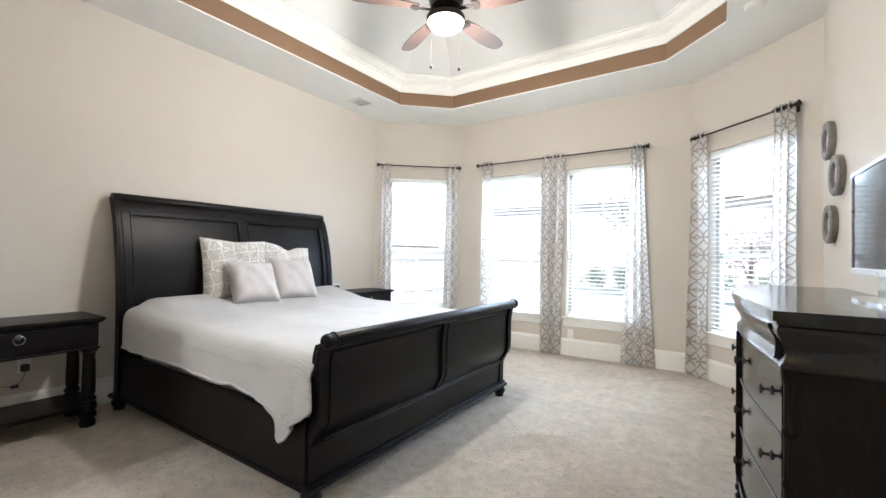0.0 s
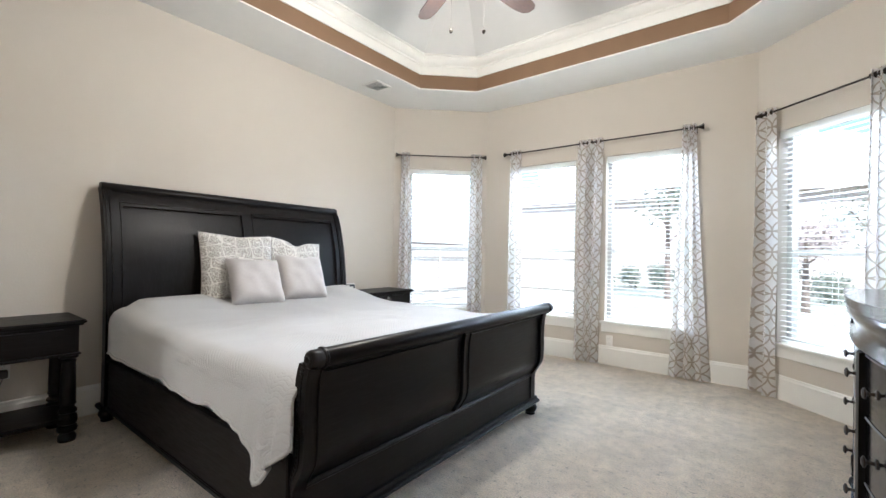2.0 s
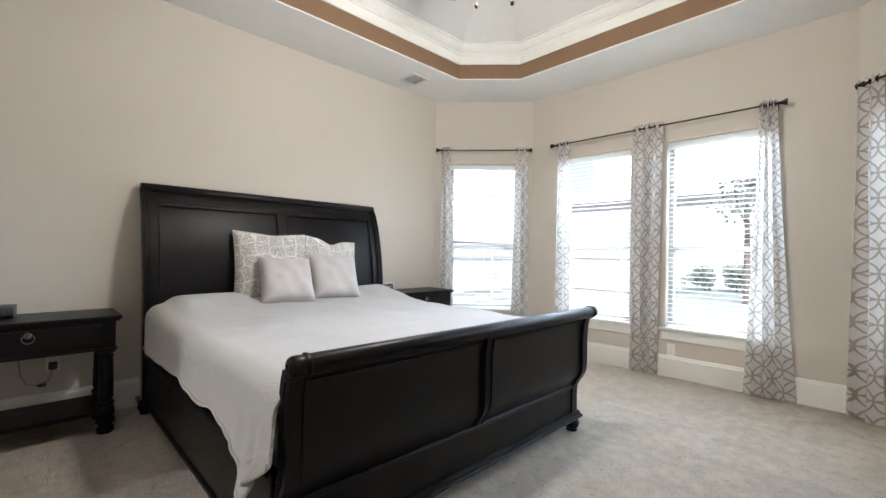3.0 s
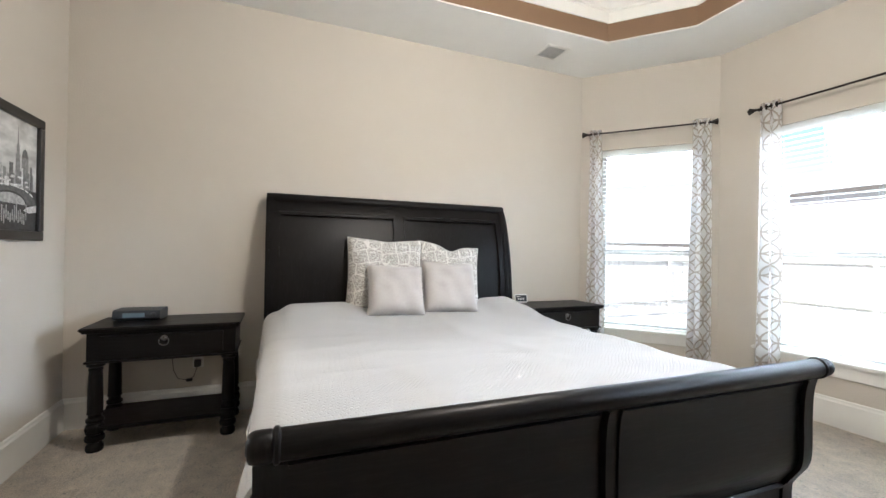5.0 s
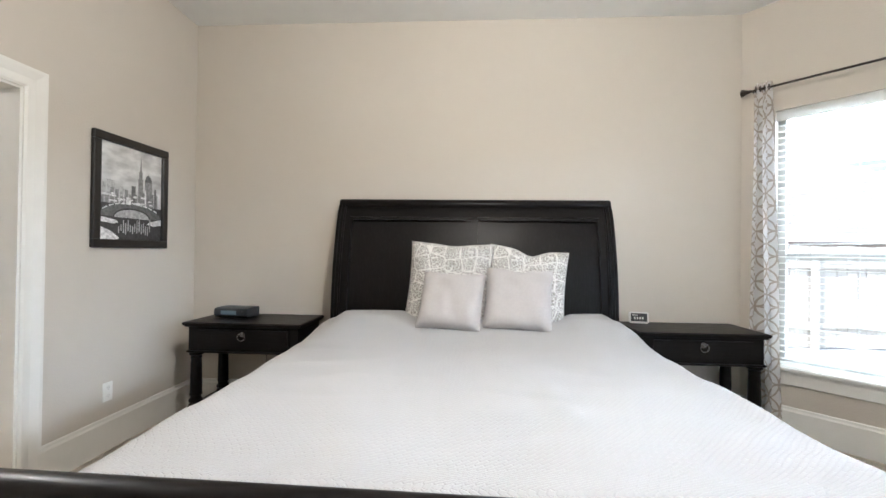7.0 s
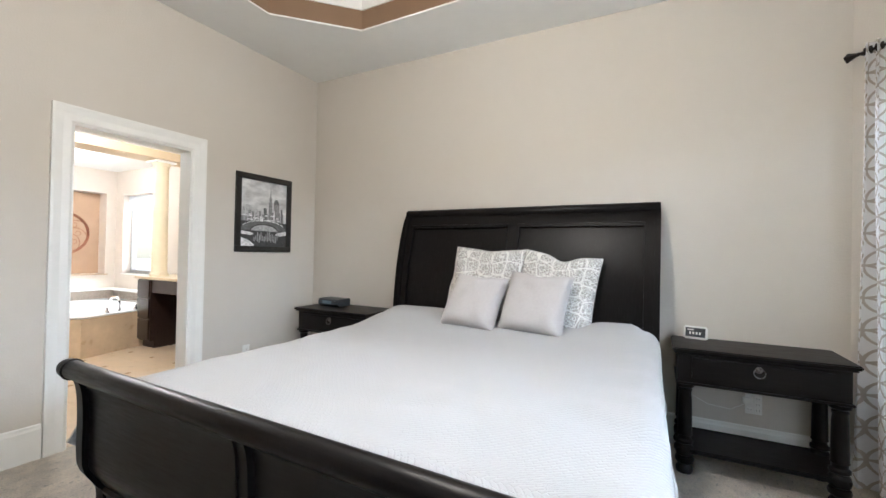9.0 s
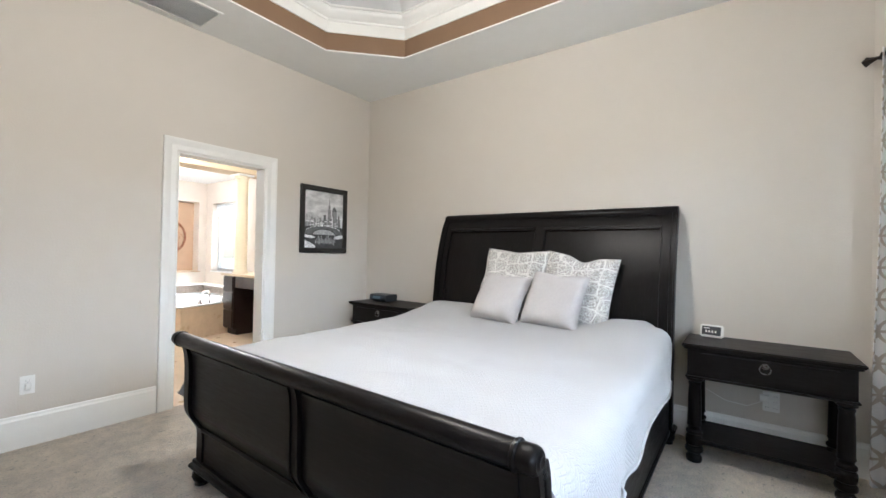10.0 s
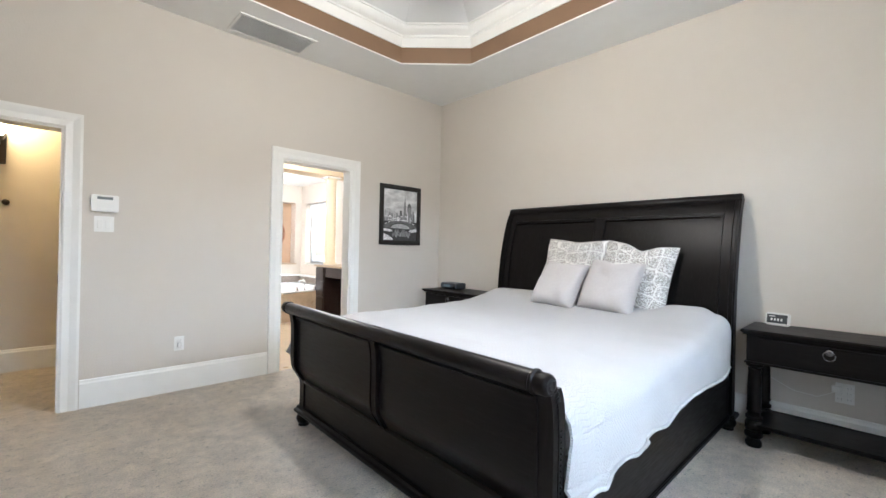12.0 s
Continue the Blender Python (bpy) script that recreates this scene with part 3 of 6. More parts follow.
def curtain(m, top, bottom, folds, seed=0):
    """Grommet panel. top, bottom: (s0, s1) spans of the folded cloth."""
    rnd = random.Random(seed)
    c = thing("curtain", "white cotton curtain panel with grey interlocking rings", "curtain", "ring-print curtains", m)
    bm = bmesh.new()
    uv = bm.loops.layers.uv.new("UVMap")
    nu, nz = folds * 14, 46
    zt, zb = 2.465, 0.018
    ph = rnd.random() * 0.6
    grid = []
    for j in range(nz + 1):
        v = j / nz
        z = zt + (zb - zt) * v
        flare = v ** 1.3
        a, b = top[0] + (bottom[0] - top[0]) * flare, top[1] + (bottom[1] - top[1]) * flare
        row = []
        for k in range(nu + 1):
            u = k / nu
            ang = 2 * math.pi * folds * u + math.pi / 2
            amp = 0.020 + 0.020 * v
            wob = 0.012 * v * math.sin(5 * v + 3 * u * folds + ph) + 0.006 * v * math.sin(17 * u + 9 * v)
            s = a + (b - a) * u + 0.010 * math.sin(2 * ang) + 0.5 * wob
            y = -0.085 + amp * math.sin(ang + 0.5 * v * math.sin(3 * u + ph)) + wob
            row.append([(s, min(y, -0.022), z), 0.0, z])
        grid.append(row)
    run = [0.0]
    for k in range(nu):
        p, q = grid[nz // 3][k][0], grid[nz // 3][k + 1][0]
        run.append(run[-1] + math.hypot(q[0] - p[0], q[1] - p[1]))
    for row in grid:
        for k, q in enumerate(row):
            q[0], q[1] = bm.verts.new(q[0]), run[k]
    for j in range(nz):
        for k in range(nu):
            q = [grid[j][k], grid[j][k + 1], grid[j + 1][k + 1], grid[j + 1][k]]
            f = bm.faces.new([p[0] for p in q])
            for loop, p in zip(f.loops, q):
                loop[uv].uv = (p[1], p[2])
    bmesh.ops.solidify(bm, geom=bm.faces[:], thickness=0.0018)
    part("cloth", bm, CURTAIN, c, smooth=True)
    for k in range(folds * 2):
        u = (k + 0.5) / (folds * 2)
        s = top[0] + (top[1] - top[0]) * u
        ring = bmesh.new()
        lathe([(0.012, -0.003), (0.022, -0.002), (0.022, 0.002), (0.012, 0.003)], 16, "x", (s, -0.085, 2.425), ring)
        part("grommet", ring, METAL, c, "dark metal grommet")
    return c


curtain_rod(M_NW, 0.02, 1.19)
curtain(M_NW, (0.10, 0.20), (0.06, 0.27), 2, seed=1)
curtain(M_NW, (1.00, 1.14), (0.96, 1.17), 2, seed=2)
curtain_rod(M_N, 0.30, 2.44)
curtain(M_N, (0.38, 0.53), (0.36, 0.55), 2, seed=3)
curtain(M_N, (1.23, 1.51), (1.22, 1.46), 3, seed=4)
curtain(M_N, (2.26, 2.37), (2.16, 2.50), 3, seed=5)
curtain_rod(M_NE, 0.09, 1.14)
curtain(M_NE, (0.05, 0.24), (0.00, 0.25), 2, seed=6)
curtain(M_NE, (0.93, 1.09), (0.88, 1.10), 3, seed=7)

# ---- bed ----
FB = [(0.05, -0.975), (0.27, -0.975), (0.30, -0.972), (0.345, -0.946), (0.40, -0.915), (0.46, -0.907), (0.60, -0.907), (0.70, -0.902), (0.75, -0.890), (0.79, -0.872)]
RX, RZ = -0.868, 0.797
HB = [(0.05, -3.115), (0.45, -3.110), (0.80, -3.120), (1.10, -3.150), (1.30, -3.190), (1.45, -3.232), (1.55, -3.270), (1.61, -3.310)]
BY0, BY1 = 1.30, 3.335
FY0, FY1 = 1.335, 3.335
FYC = (FY0 + FY1) / 2


def curved(keys, y0, y1, z0, z1, front, back, steps=22, bm=None):
    """A board between y0 and y1 that follows the side curve; front and back: x offsets of its faces."""
    zs = [z0 + (z1 - z0) * k / steps for k in range(steps + 1)]
    poly = [(spline(keys, z) + front, z) for z in zs] + [(spline(keys, z) + back, z) for z in reversed(zs)]
    return extrude(poly, "y", y0, y1, bm)


def bun_foot(x, y, r=0.05, h=0.095):
    return lathe([(0.028, 0.0), (r * 0.72, 0.004), (r * 0.66, 0.018), (r * 0.80, 0.026), (r, 0.050), (r * 0.92, 0.068), (r * 0.66, 0.080), (r * 0.8, 0.088), (r * 0.8, h)], 20, "z", (x, y, 0))


def bed():
    b = thing("bed", "king sleigh bed in worn dark-stained wood with panelled curved ends", "bed")
    # footboard, set a little askew to the headboard
    fb_m = Matrix.Translation((-0.94, FYC, 0)) @ Matrix.Rotation(radians(-1.1), 4, "Z") @ Matrix.Translation((0.94, -FYC, 0))

    def foot_part(name, bm, mat, smooth=False):
        return part(name, bm, mat, b, smooth=smooth, m=fb_m)

    foot_part("footboard", curved(FB, FY0 + 0.06, FY1 - 0.06, 0.30, 0.775, -0.026, -0.044), WOOD_Y, True)
    for y0, y1 in ((FY0, FY0 + 0.06), (FY1 - 0.06, FY1)):
        foot_part("post", curved(FB, y0, y1, 0.118, 0.775, 0.006, -0.060), WOOD_Z, True)
        s = -1 if y0 < 2 else 1
        ye = y0 if s < 0 else y1
        # carved bead that runs down the side of the post under a curled leaf
        bead = curved(FB, ye - 0.004 if s < 0 else ye - 0.002, ye + 0.002 if s < 0 else ye + 0.004, 0.16, 0.735, -0.020, -0.042)
        for k in range(24):
            z = 0.24 + k * 0.0175
            bmesh.ops.create_icosphere(bead, subdivisions=1, radius=0.0062, matrix=Matrix.Translation((spline(FB, z) - 0.031, ye + s * 0.003, z)))
        for k in range(8):
            z = 0.655 + k * 0.017
            bmesh.ops.create_icosphere(bead, subdivisions=2, radius=0.009, matrix=Matrix.Translation((spline(FB, z) - 0.028, ye, z)) @ Matrix.Rotation(radians(35), 4, "Y") @ Matrix.Diagonal((1.4, 0.5, 0.75, 1)))
        foot_part("carved_bead", bead, WOOD_Z, True)
        # slim raised fillet along the inner edge of the post
        yi = y1 - 0.006 if s < 0 else y0 - 0.006
        foot_part("post_fillet", curved(FB, yi, yi + 0.012, 0.315, 0.745, 0.012, 0.004), WOOD_Z, True)
    foot_part("centre_stile", curved(FB, FYC - 0.030, FYC + 0.030, 0.312, 0.760, 0.004, -0.025), WOOD_Z, True)
    for yy in (FYC - 0.030, FYC + 0.020):
        foot_part("stile_fillet", curved(FB, yy, yy + 0.010, 0.315, 0.745, 0.012, 0.003), WOOD_Z, True)
    for p0, p1 in ((FY0 + 0.06, FYC - 0.031), (FYC + 0.031, FY1 - 0.06)):
        foot_part("panel", curved(FB, p0, p1, 0.312, 0.765, -0.010, -0.026), WOOD_Y, True)
        foot_part("panel_bead", curved(FB, p0 + 0.012, p1 - 0.012, 0.722, 0.734, -0.002, -0.011, 3), WOOD_Y, True)
    foot_part("top_roll", lathe([(0.030, FY0 + 0.035), (0.035, FY0 + 0.05), (0.035, FY1 - 0.05), (0.030, FY1 - 0.035)], 28, "y", (RX, 0, RZ)), WOOD_Y, True)
    foot_part("under_roll", curved(FB, FY0 + 0.06, FY1 - 0.06, 0.752, 0.775, -0.004, -0.012, 4), WOOD_Y, True)
    for y, d in ((FY0, 1), (FY1, -1)):
        foot_part("scroll_cap", lathe([(0.008, y - d * 0.012), (0.014, y - d * 0.015), (0.020, y - d * 0.011), (0.026, y - d * 0.011), (0.032, y - d * 0.006), (0.035, y + d * 0.004), (0.035, y + d * 0.034), (0.033, y + d * 0.038), (0.040, y + d * 0.043), (0.040, y + d * 0.050), (0.035, y + d * 0.055)], 28, "y", (RX, 0, RZ)), WOOD_Z, True)
    foot_part("lower_rail", boxes((-1.04, FY0 + 0.06, 0.115, -0.979, FY1 - 0.06, 0.30), bevel=0.003), WOOD_Y)
    led = [(-1.02, 0.285), (-0.973, 0.285), (-0.964, 0.292), (-0.964, 0.300), (-0.973, 0.310), (-1.02, 0.310)]
    foot_part("ledge_moulding", extrude(led, "y", FY0 + 0.06, FY1 - 0.06), WOOD_Y)
    base = [(-1.06, 0.088), (-0.942, 0.088), (-0.937, 0.096), (-0.943, 0.106), (-0.958, 0.112), (-0.962, 0.126), (-1.06, 0.126)]
    foot_part("base_moulding", extrude(base, "y", FY0 - 0.022, FY1 + 0.022), WOOD_Y)
    for y in (FY0 + 0.03, FY1 - 0.03):
        foot_part("bun_foot", bun_foot(-0.990, y), WOOD_Z, True)
    # headboard
    yc = (BY0 + BY1) / 2
    part("headboard", curved(HB, BY0 + 0.06, BY1 - 0.06, 0.25, 1.60, -0.018, -0.045), WOOD_Z, b, smooth=True)
    for y0, y1 in ((BY0, BY0 + 0.06), (BY1 - 0.06, BY1)):
        part("post", curved(HB, y0, y1, 0.09, 1.605, 0.012, -0.062), WOOD_Z, b, smooth=True)
        for q in (0.018, 0.042):
            part("reed", curved(HB, y0 + q - 0.007, y0 + q + 0.007, 0.45, 1.59, 0.019, 0.010), WOOD_Z, b, smooth=True)
    for y0, y1 in ((BY0 + 0.06, BY0 + 0.095), (yc - 0.035, yc + 0.035), (BY1 - 0.095, BY1 - 0.06)):
        part("stile", curved(HB, y0, y1, 0.6, 1.60, 0.0, -0.02), WOOD_Z, b, smooth=True)
    part("top_rail", curved(HB, BY0 + 0.095, BY1 - 0.095, 1.50, 1.60, 0.001, -0.02), WOOD_Y, b, smooth=True)
    for p0, p1 in ((BY0 + 0.095, yc - 0.035), (yc + 0.035, BY1 - 0.095)):
        bm = bmesh.new()
        curved(HB, p0 + 0.002, p1 - 0.002, 1.476, 1.498, 0.006, -0.02, 3, bm)
        for y in (p0 + 0.010, p1 - 0.010):
            curved(HB, y - 0.009, y + 0.009, 0.62, 1.48, 0.006, -0.02, 16, bm)
        part("panel_moulding", bm, WOOD_Y, b, smooth=True)
    part("top_roll", lathe([(0.036, BY0 + 0.002), (0.040, BY0 + 0.012), (0.040, BY1 - 0.012), (0.036, BY1 - 0.002)], 24, "y", (-3.318, 0, 1.600)), WOOD_Y, b, smooth=True)
    for y0, y1 in ((BY0 - 0.02, BY0 + 0.085), (BY1 - 0.085, BY1 + 0.02)):
        part("plinth_block", boxes((-3.225, y0, 0.09, -3.100, y1, 0.118), bevel=0.006, seg=2), WOOD_Z, b)
    # side rails
    for y, d in ((BY0 + 0.02, 1), (BY1 - 0.02, -1)):
        lo, hi = sorted((y, y + d * 0.035))
        part("side_rail", boxes((-3.13, lo, 0.10, -1.00, hi, 0.425), bevel=0.004), WOOD_X, b)
        lo, hi = sorted((y - d * 0.012, y + d * 0.004))
        part("rail_moulding", boxes((-3.10, lo, 0.405, -1.02, hi, 0.428), (-3.10, lo, 0.090, -1.02, hi, 0.118), bevel=0.005, seg=2), WOOD_X, b)
    for x, y in ((-3.165, BY0 + 0.035), (-3.165, BY1 - 0.035)):
        part("bun_foot", bun_foot(x, y), WOOD_Z, b, smooth=True)
    return b


bed()
MX0, MX1 = -3.08, -0.942
mat_ = thing("mattress", "white king mattress on a box spring under the coverlet", "mattress")
part("box_spring", boxes((MX0, BY0 + 0.14, 0.22, MX1 - 0.12, BY1 - 0.14, 0.44), bevel=0.02, seg=3), SHEET, mat_, smooth=True)
part("mattress_body", boxes((MX0, BY0 + 0.09, 0.442, MX1 - 0.09, BY1 - 0.09, 0.690), bevel=0.05, seg=4), SHEET, mat_, smooth=True)


def bed_top(x, y):
    """Height of the coverlet's top: a soft hump over the sleeping pillows at the head."""
    u = (x - MX0) / (MX1 - MX0)
    hump = 0.112 * math.exp(-((u - 0.06) / 0.15) ** 2)
    if 1.84 < y < 2.98:
        hump *= 0.62 + 0.38 * min(1, abs(y - (1.84 if y < 2.41 else 2.98)) / 0.12 * -1 + 1 if min(y - 1.84, 2.98 - y) < 0.12 else 0)
    edge = min(y - (BY0 + 0.05), (BY1 - 0.03) - y)
    hump *= min(1, max(0, edge / 0.12)) ** 0.6 if edge > 0 else 0
    n = noise.noise(Vector((x * 2.4, y * 2.4, 0.3))) * 0.012 + noise.noise(Vector((x * 6, y * 3, 2.3))) * 0.006
    n += 0.010 * abs(noise.noise(Vector((x * 3.1 + y, y * 1.7 - x * 0.6, 7.7)))) ** 0.6 - 0.005
    # long slack creases drawn towards the foot
    for cx, cy, turn, rise in ((-1.70, 2.60, 0.35, 0.010), (-2.15, 1.95, -0.25, 0.007), (-1.95, 2.95, 0.6, 0.006), (-2.35, 2.45, 0.1, 0.006), (-1.45, 1.90, 0.5, 0.005)):
        a = (x - cx) * math.cos(turn) + (y - cy) * math.sin(turn)
        c = -(x - cx) * math.sin(turn) + (y - cy) * math.cos(turn) + 0.04 * math.sin(a * 9)
        n += rise * math.exp(-((c / 0.045) ** 2) - (a / 0.20) ** 2)
    return 0.728 + hump + n - 0.012 * u


HEM_S = [(0.0, 0.49), (0.13, 0.495), (0.41, 0.489), (0.72, 0.480), (0.80, 0.482), (0.83, 0.456), (0.885, 0.436), (0.905, 0.385), (0.922, 0.335), (0.934, 0.338), (0.945, 0.370), (0.978, 0.44), (1.0, 0.50)]
HEM_N = [(0.0, 0.46), (0.16, 0.450), (0.30, 0.464), (0.415, 0.472), (0.57, 0.476), (0.69, 0.455), (0.80, 0.447), (0.89, 0.452), (0.906, 0.416), (0.93, 0.420), (0.968, 0.398), (1.0, 0.375)]


def coverlet():
    """Woven coverlet: flat top, rounded shoulders, loose drops with an uneven hem down both sides."""
    nx, nt, nd = 120, 54, 30
    R = 0.095
    grid = []
    for i in range(nx + 1):
        u = i / nx
        y0, y1 = BY0 - 0.003 + 0.008 * u, BY1 + 0.003 + 0.045 * u - 0.03 * u**12
        x = MX0 + 0.055 + (MX1 - 0.075 - MX0) * u
        row = []

        def drop(side):
            pts = []
            hem = spline(HEM_S if side < 0 else HEM_N, u)
            hem += (0.004 * math.sin(x * 23) + 0.006 * noise.noise(Vector((x * 9, side, 0)))) * (0.4 + 1.5 * u)
            yo = y0 if side < 0 else y1
            top = bed_top(x, yo - side * R)
            zs = [top - R + (hem - (top - R)) * k / nd for k in range(nd, 0, -1)]
            for z in zs:
                v = (top - R - z) / max(0.01, top - R - hem)
                out = 0.018 * v * (1 + math.sin(x * 9.0 + 1.3 * math.sin(x * 4))) * 0.6 + 0.010 * noise.noise(Vector((x * 5, side, z * 3)))
                tail = (0.055 if side < 0 else 0.0) * v * max(0, (u - 0.80) / 0.2) ** 1.5 * (1 + 0.5 * math.sin(x * 60))
                if z < 0.45:
                    out = max(out, 0.016)
                pts.append((x + 0.045 * v * u**10, yo + side * (out + tail), z))
            return pts, top

        L, tl = drop(-1)
        Rr, tr = drop(1)
        arcL = [(x, y0 + R * (1 - math.cos(a)), tl - R + R * math.sin(a)) for a in (0, 0.4, 0.8, 1.2)]
        arcR = [(x, y1 - R * (1 - math.cos(a)), tr - R + R * math.sin(a)) for a in (1.2, 0.8, 0.4, 0)]
        mid = []
        for k in range(nt + 1):
            y = y0 + R + (y1 - y0 - 2 * R) * k / nt
            mid.append((x, y, bed_top(x, y)))
        pts = L + arcL + mid + arcR + Rr[::-1]
        acc, prev = 0, None
        # the cloth's own coordinates run along it
        for p in pts:
            if prev:
                acc += math.hypot(p[1] - prev[1], p[2] - prev[2])
            row.append([None, p, acc])
            prev = p
        grid.append(row)
    bm = bmesh.new()
    uv = bm.loops.layers.uv.new("UVMap")
    for row in grid:
        for q in row:
            q[0] = bm.verts.new(q[1])
    for a, b in zip(grid, grid[1:]):
        for k in range(len(a) - 1):
            qs = (a[k], b[k], b[k + 1], a[k + 1])
            f = bm.faces.new([q[0] for q in qs])
            for loop, q in zip(f.loops, qs):
                loop[uv].uv = (q[1][0], q[2])
    bmesh.ops.recalc_face_normals(bm, faces=bm.faces)
    bmesh.ops.solidify(bm, geom=bm.faces[:], thickness=0.011)
    c = thing("coverlet", "white woven coverlet spread over the bed, hanging unevenly at the sides", "bedspread")
    part("cloth", bm, QUILT, c, smooth=True)
    for end in (0, -1):
        part("hem", tube([row[end][1] for row in grid], 0.0085, 8), QUILT, c, smooth=True)


coverlet()


def pillow(label, mat, size, thick, m, group, dents=0.0, seed=0):
    """Square cushion with pinched corners and a seam, standing upright in its own frame (x thick, y wide, z tall)."""
    rnd = random.Random(seed)
    ph = rnd.random() * 6
    p = thing("cushion", label, "cushion", group, m)
    bm = bmesh.new()
    uv = bm.loops.layers.uv.new("UVMap")
    n = 26
    for side in (1, -1):
        g = []
        for j in range(n + 1):
            row = []
            for i in range(n + 1):
                a, c = -1 + 2 * i / n, -1 + 2 * j / n
                pin = 1 - 0.055 * (1 - c * c) * abs(a) ** 3 - 0.0
                pin2 = 1 - 0.055 * (1 - a * a) * abs(c) ** 3
                h = ((1 - a ** 4) * (1 - c ** 4)) ** 0.48
                w = 0.007 * math.sin(9 * a + ph) * (1 - c * c) * abs(c) + 0.022 * noise.noise(Vector((a * 2 + ph, c * 2, side)))
                dent = dents * math.exp(-((a - 0.05) / 0.3) ** 2) * max(0, c) ** 2
                row.append((bm.verts.new((side * (h * thick / 2 * (1 - 0.25 * c) + (w if h > 0.2 else 0)), a * pin * size / 2, (c * pin2 + 1) * size / 2 - dent)), (a, c)))
            g.append(row)
        for j in range(n):
            for i in range(n):
                qs = (g[j][i], g[j][i + 1], g[j + 1][i + 1], g[j + 1][i])
                f = bm.faces.new([q[0] for q in qs])
                for loop, q in zip(f.loops, qs):
                    loop[uv].uv = (q[1][0] * size / 2 + (2 if side > 0 else 5), q[1][1] * size / 2)
    bmesh.ops.remove_doubles(bm, verts=bm.verts[:], dist=0.0004)
    part("cover", bm, mat, p, smooth=True)
    seam = []
    for k in range(97):
        t = k / 96 * 4
        e, f = int(min(t, 3.999)), min(t, 3.999) - int(min(t, 3.999))
        a, c = ((-1 + 2 * f, -1), (1, -1 + 2 * f), (1 - 2 * f, 1), (-1, 1 - 2 * f))[e]
        pin = 1 - 0.055 * (1 - c * c) * abs(a) ** 3
        pin2 = 1 - 0.055 * (1 - a * a) * abs(c) ** 3
        dent = dents * math.exp(-((a - 0.05) / 0.3) ** 2) * max(0, c) ** 2
        seam.append((0, a * pin * size / 2, (c * pin2 + 1) * size / 2 - dent))
    part("piping", tube(seam, 0.0028, 6), mat, p, smooth=True)
    return p


def lean(x, y, z, back, turn=0.0, roll=0.0):
    return Matrix.Translation((x, y, z)) @ Euler((radians(roll), radians(-back), radians(turn))).to_matrix().to_4x4()


pillow("off-white cushion printed with grey scalloped medallions", PRINT, 0.590, 0.17, lean(-2.975, 2.14, 0.740, 15.6, -5, -2), "medallion cushions", 0.012, 1)
pillow("off-white cushion with grey medallions, slumped at the top", PRINT, 0.552, 0.17, lean(-2.995, 2.660, 0.742, 14, 1, -6.5), "medallion cushions", 0.045, 2)
pillow("plain light grey linen cushion", LINEN, 0.412, 0.17, lean(-2.715, 2.163, 0.752, 32, -5, -3), "grey cushions", 0.010, 3)
pillow("plain light grey linen cushion, dented at its top edge", LINEN, 0.430, 0.17, lean(-2.742, 2.590, 0.750, 27, -3, -3.5), "grey cushions", 0.020, 4)


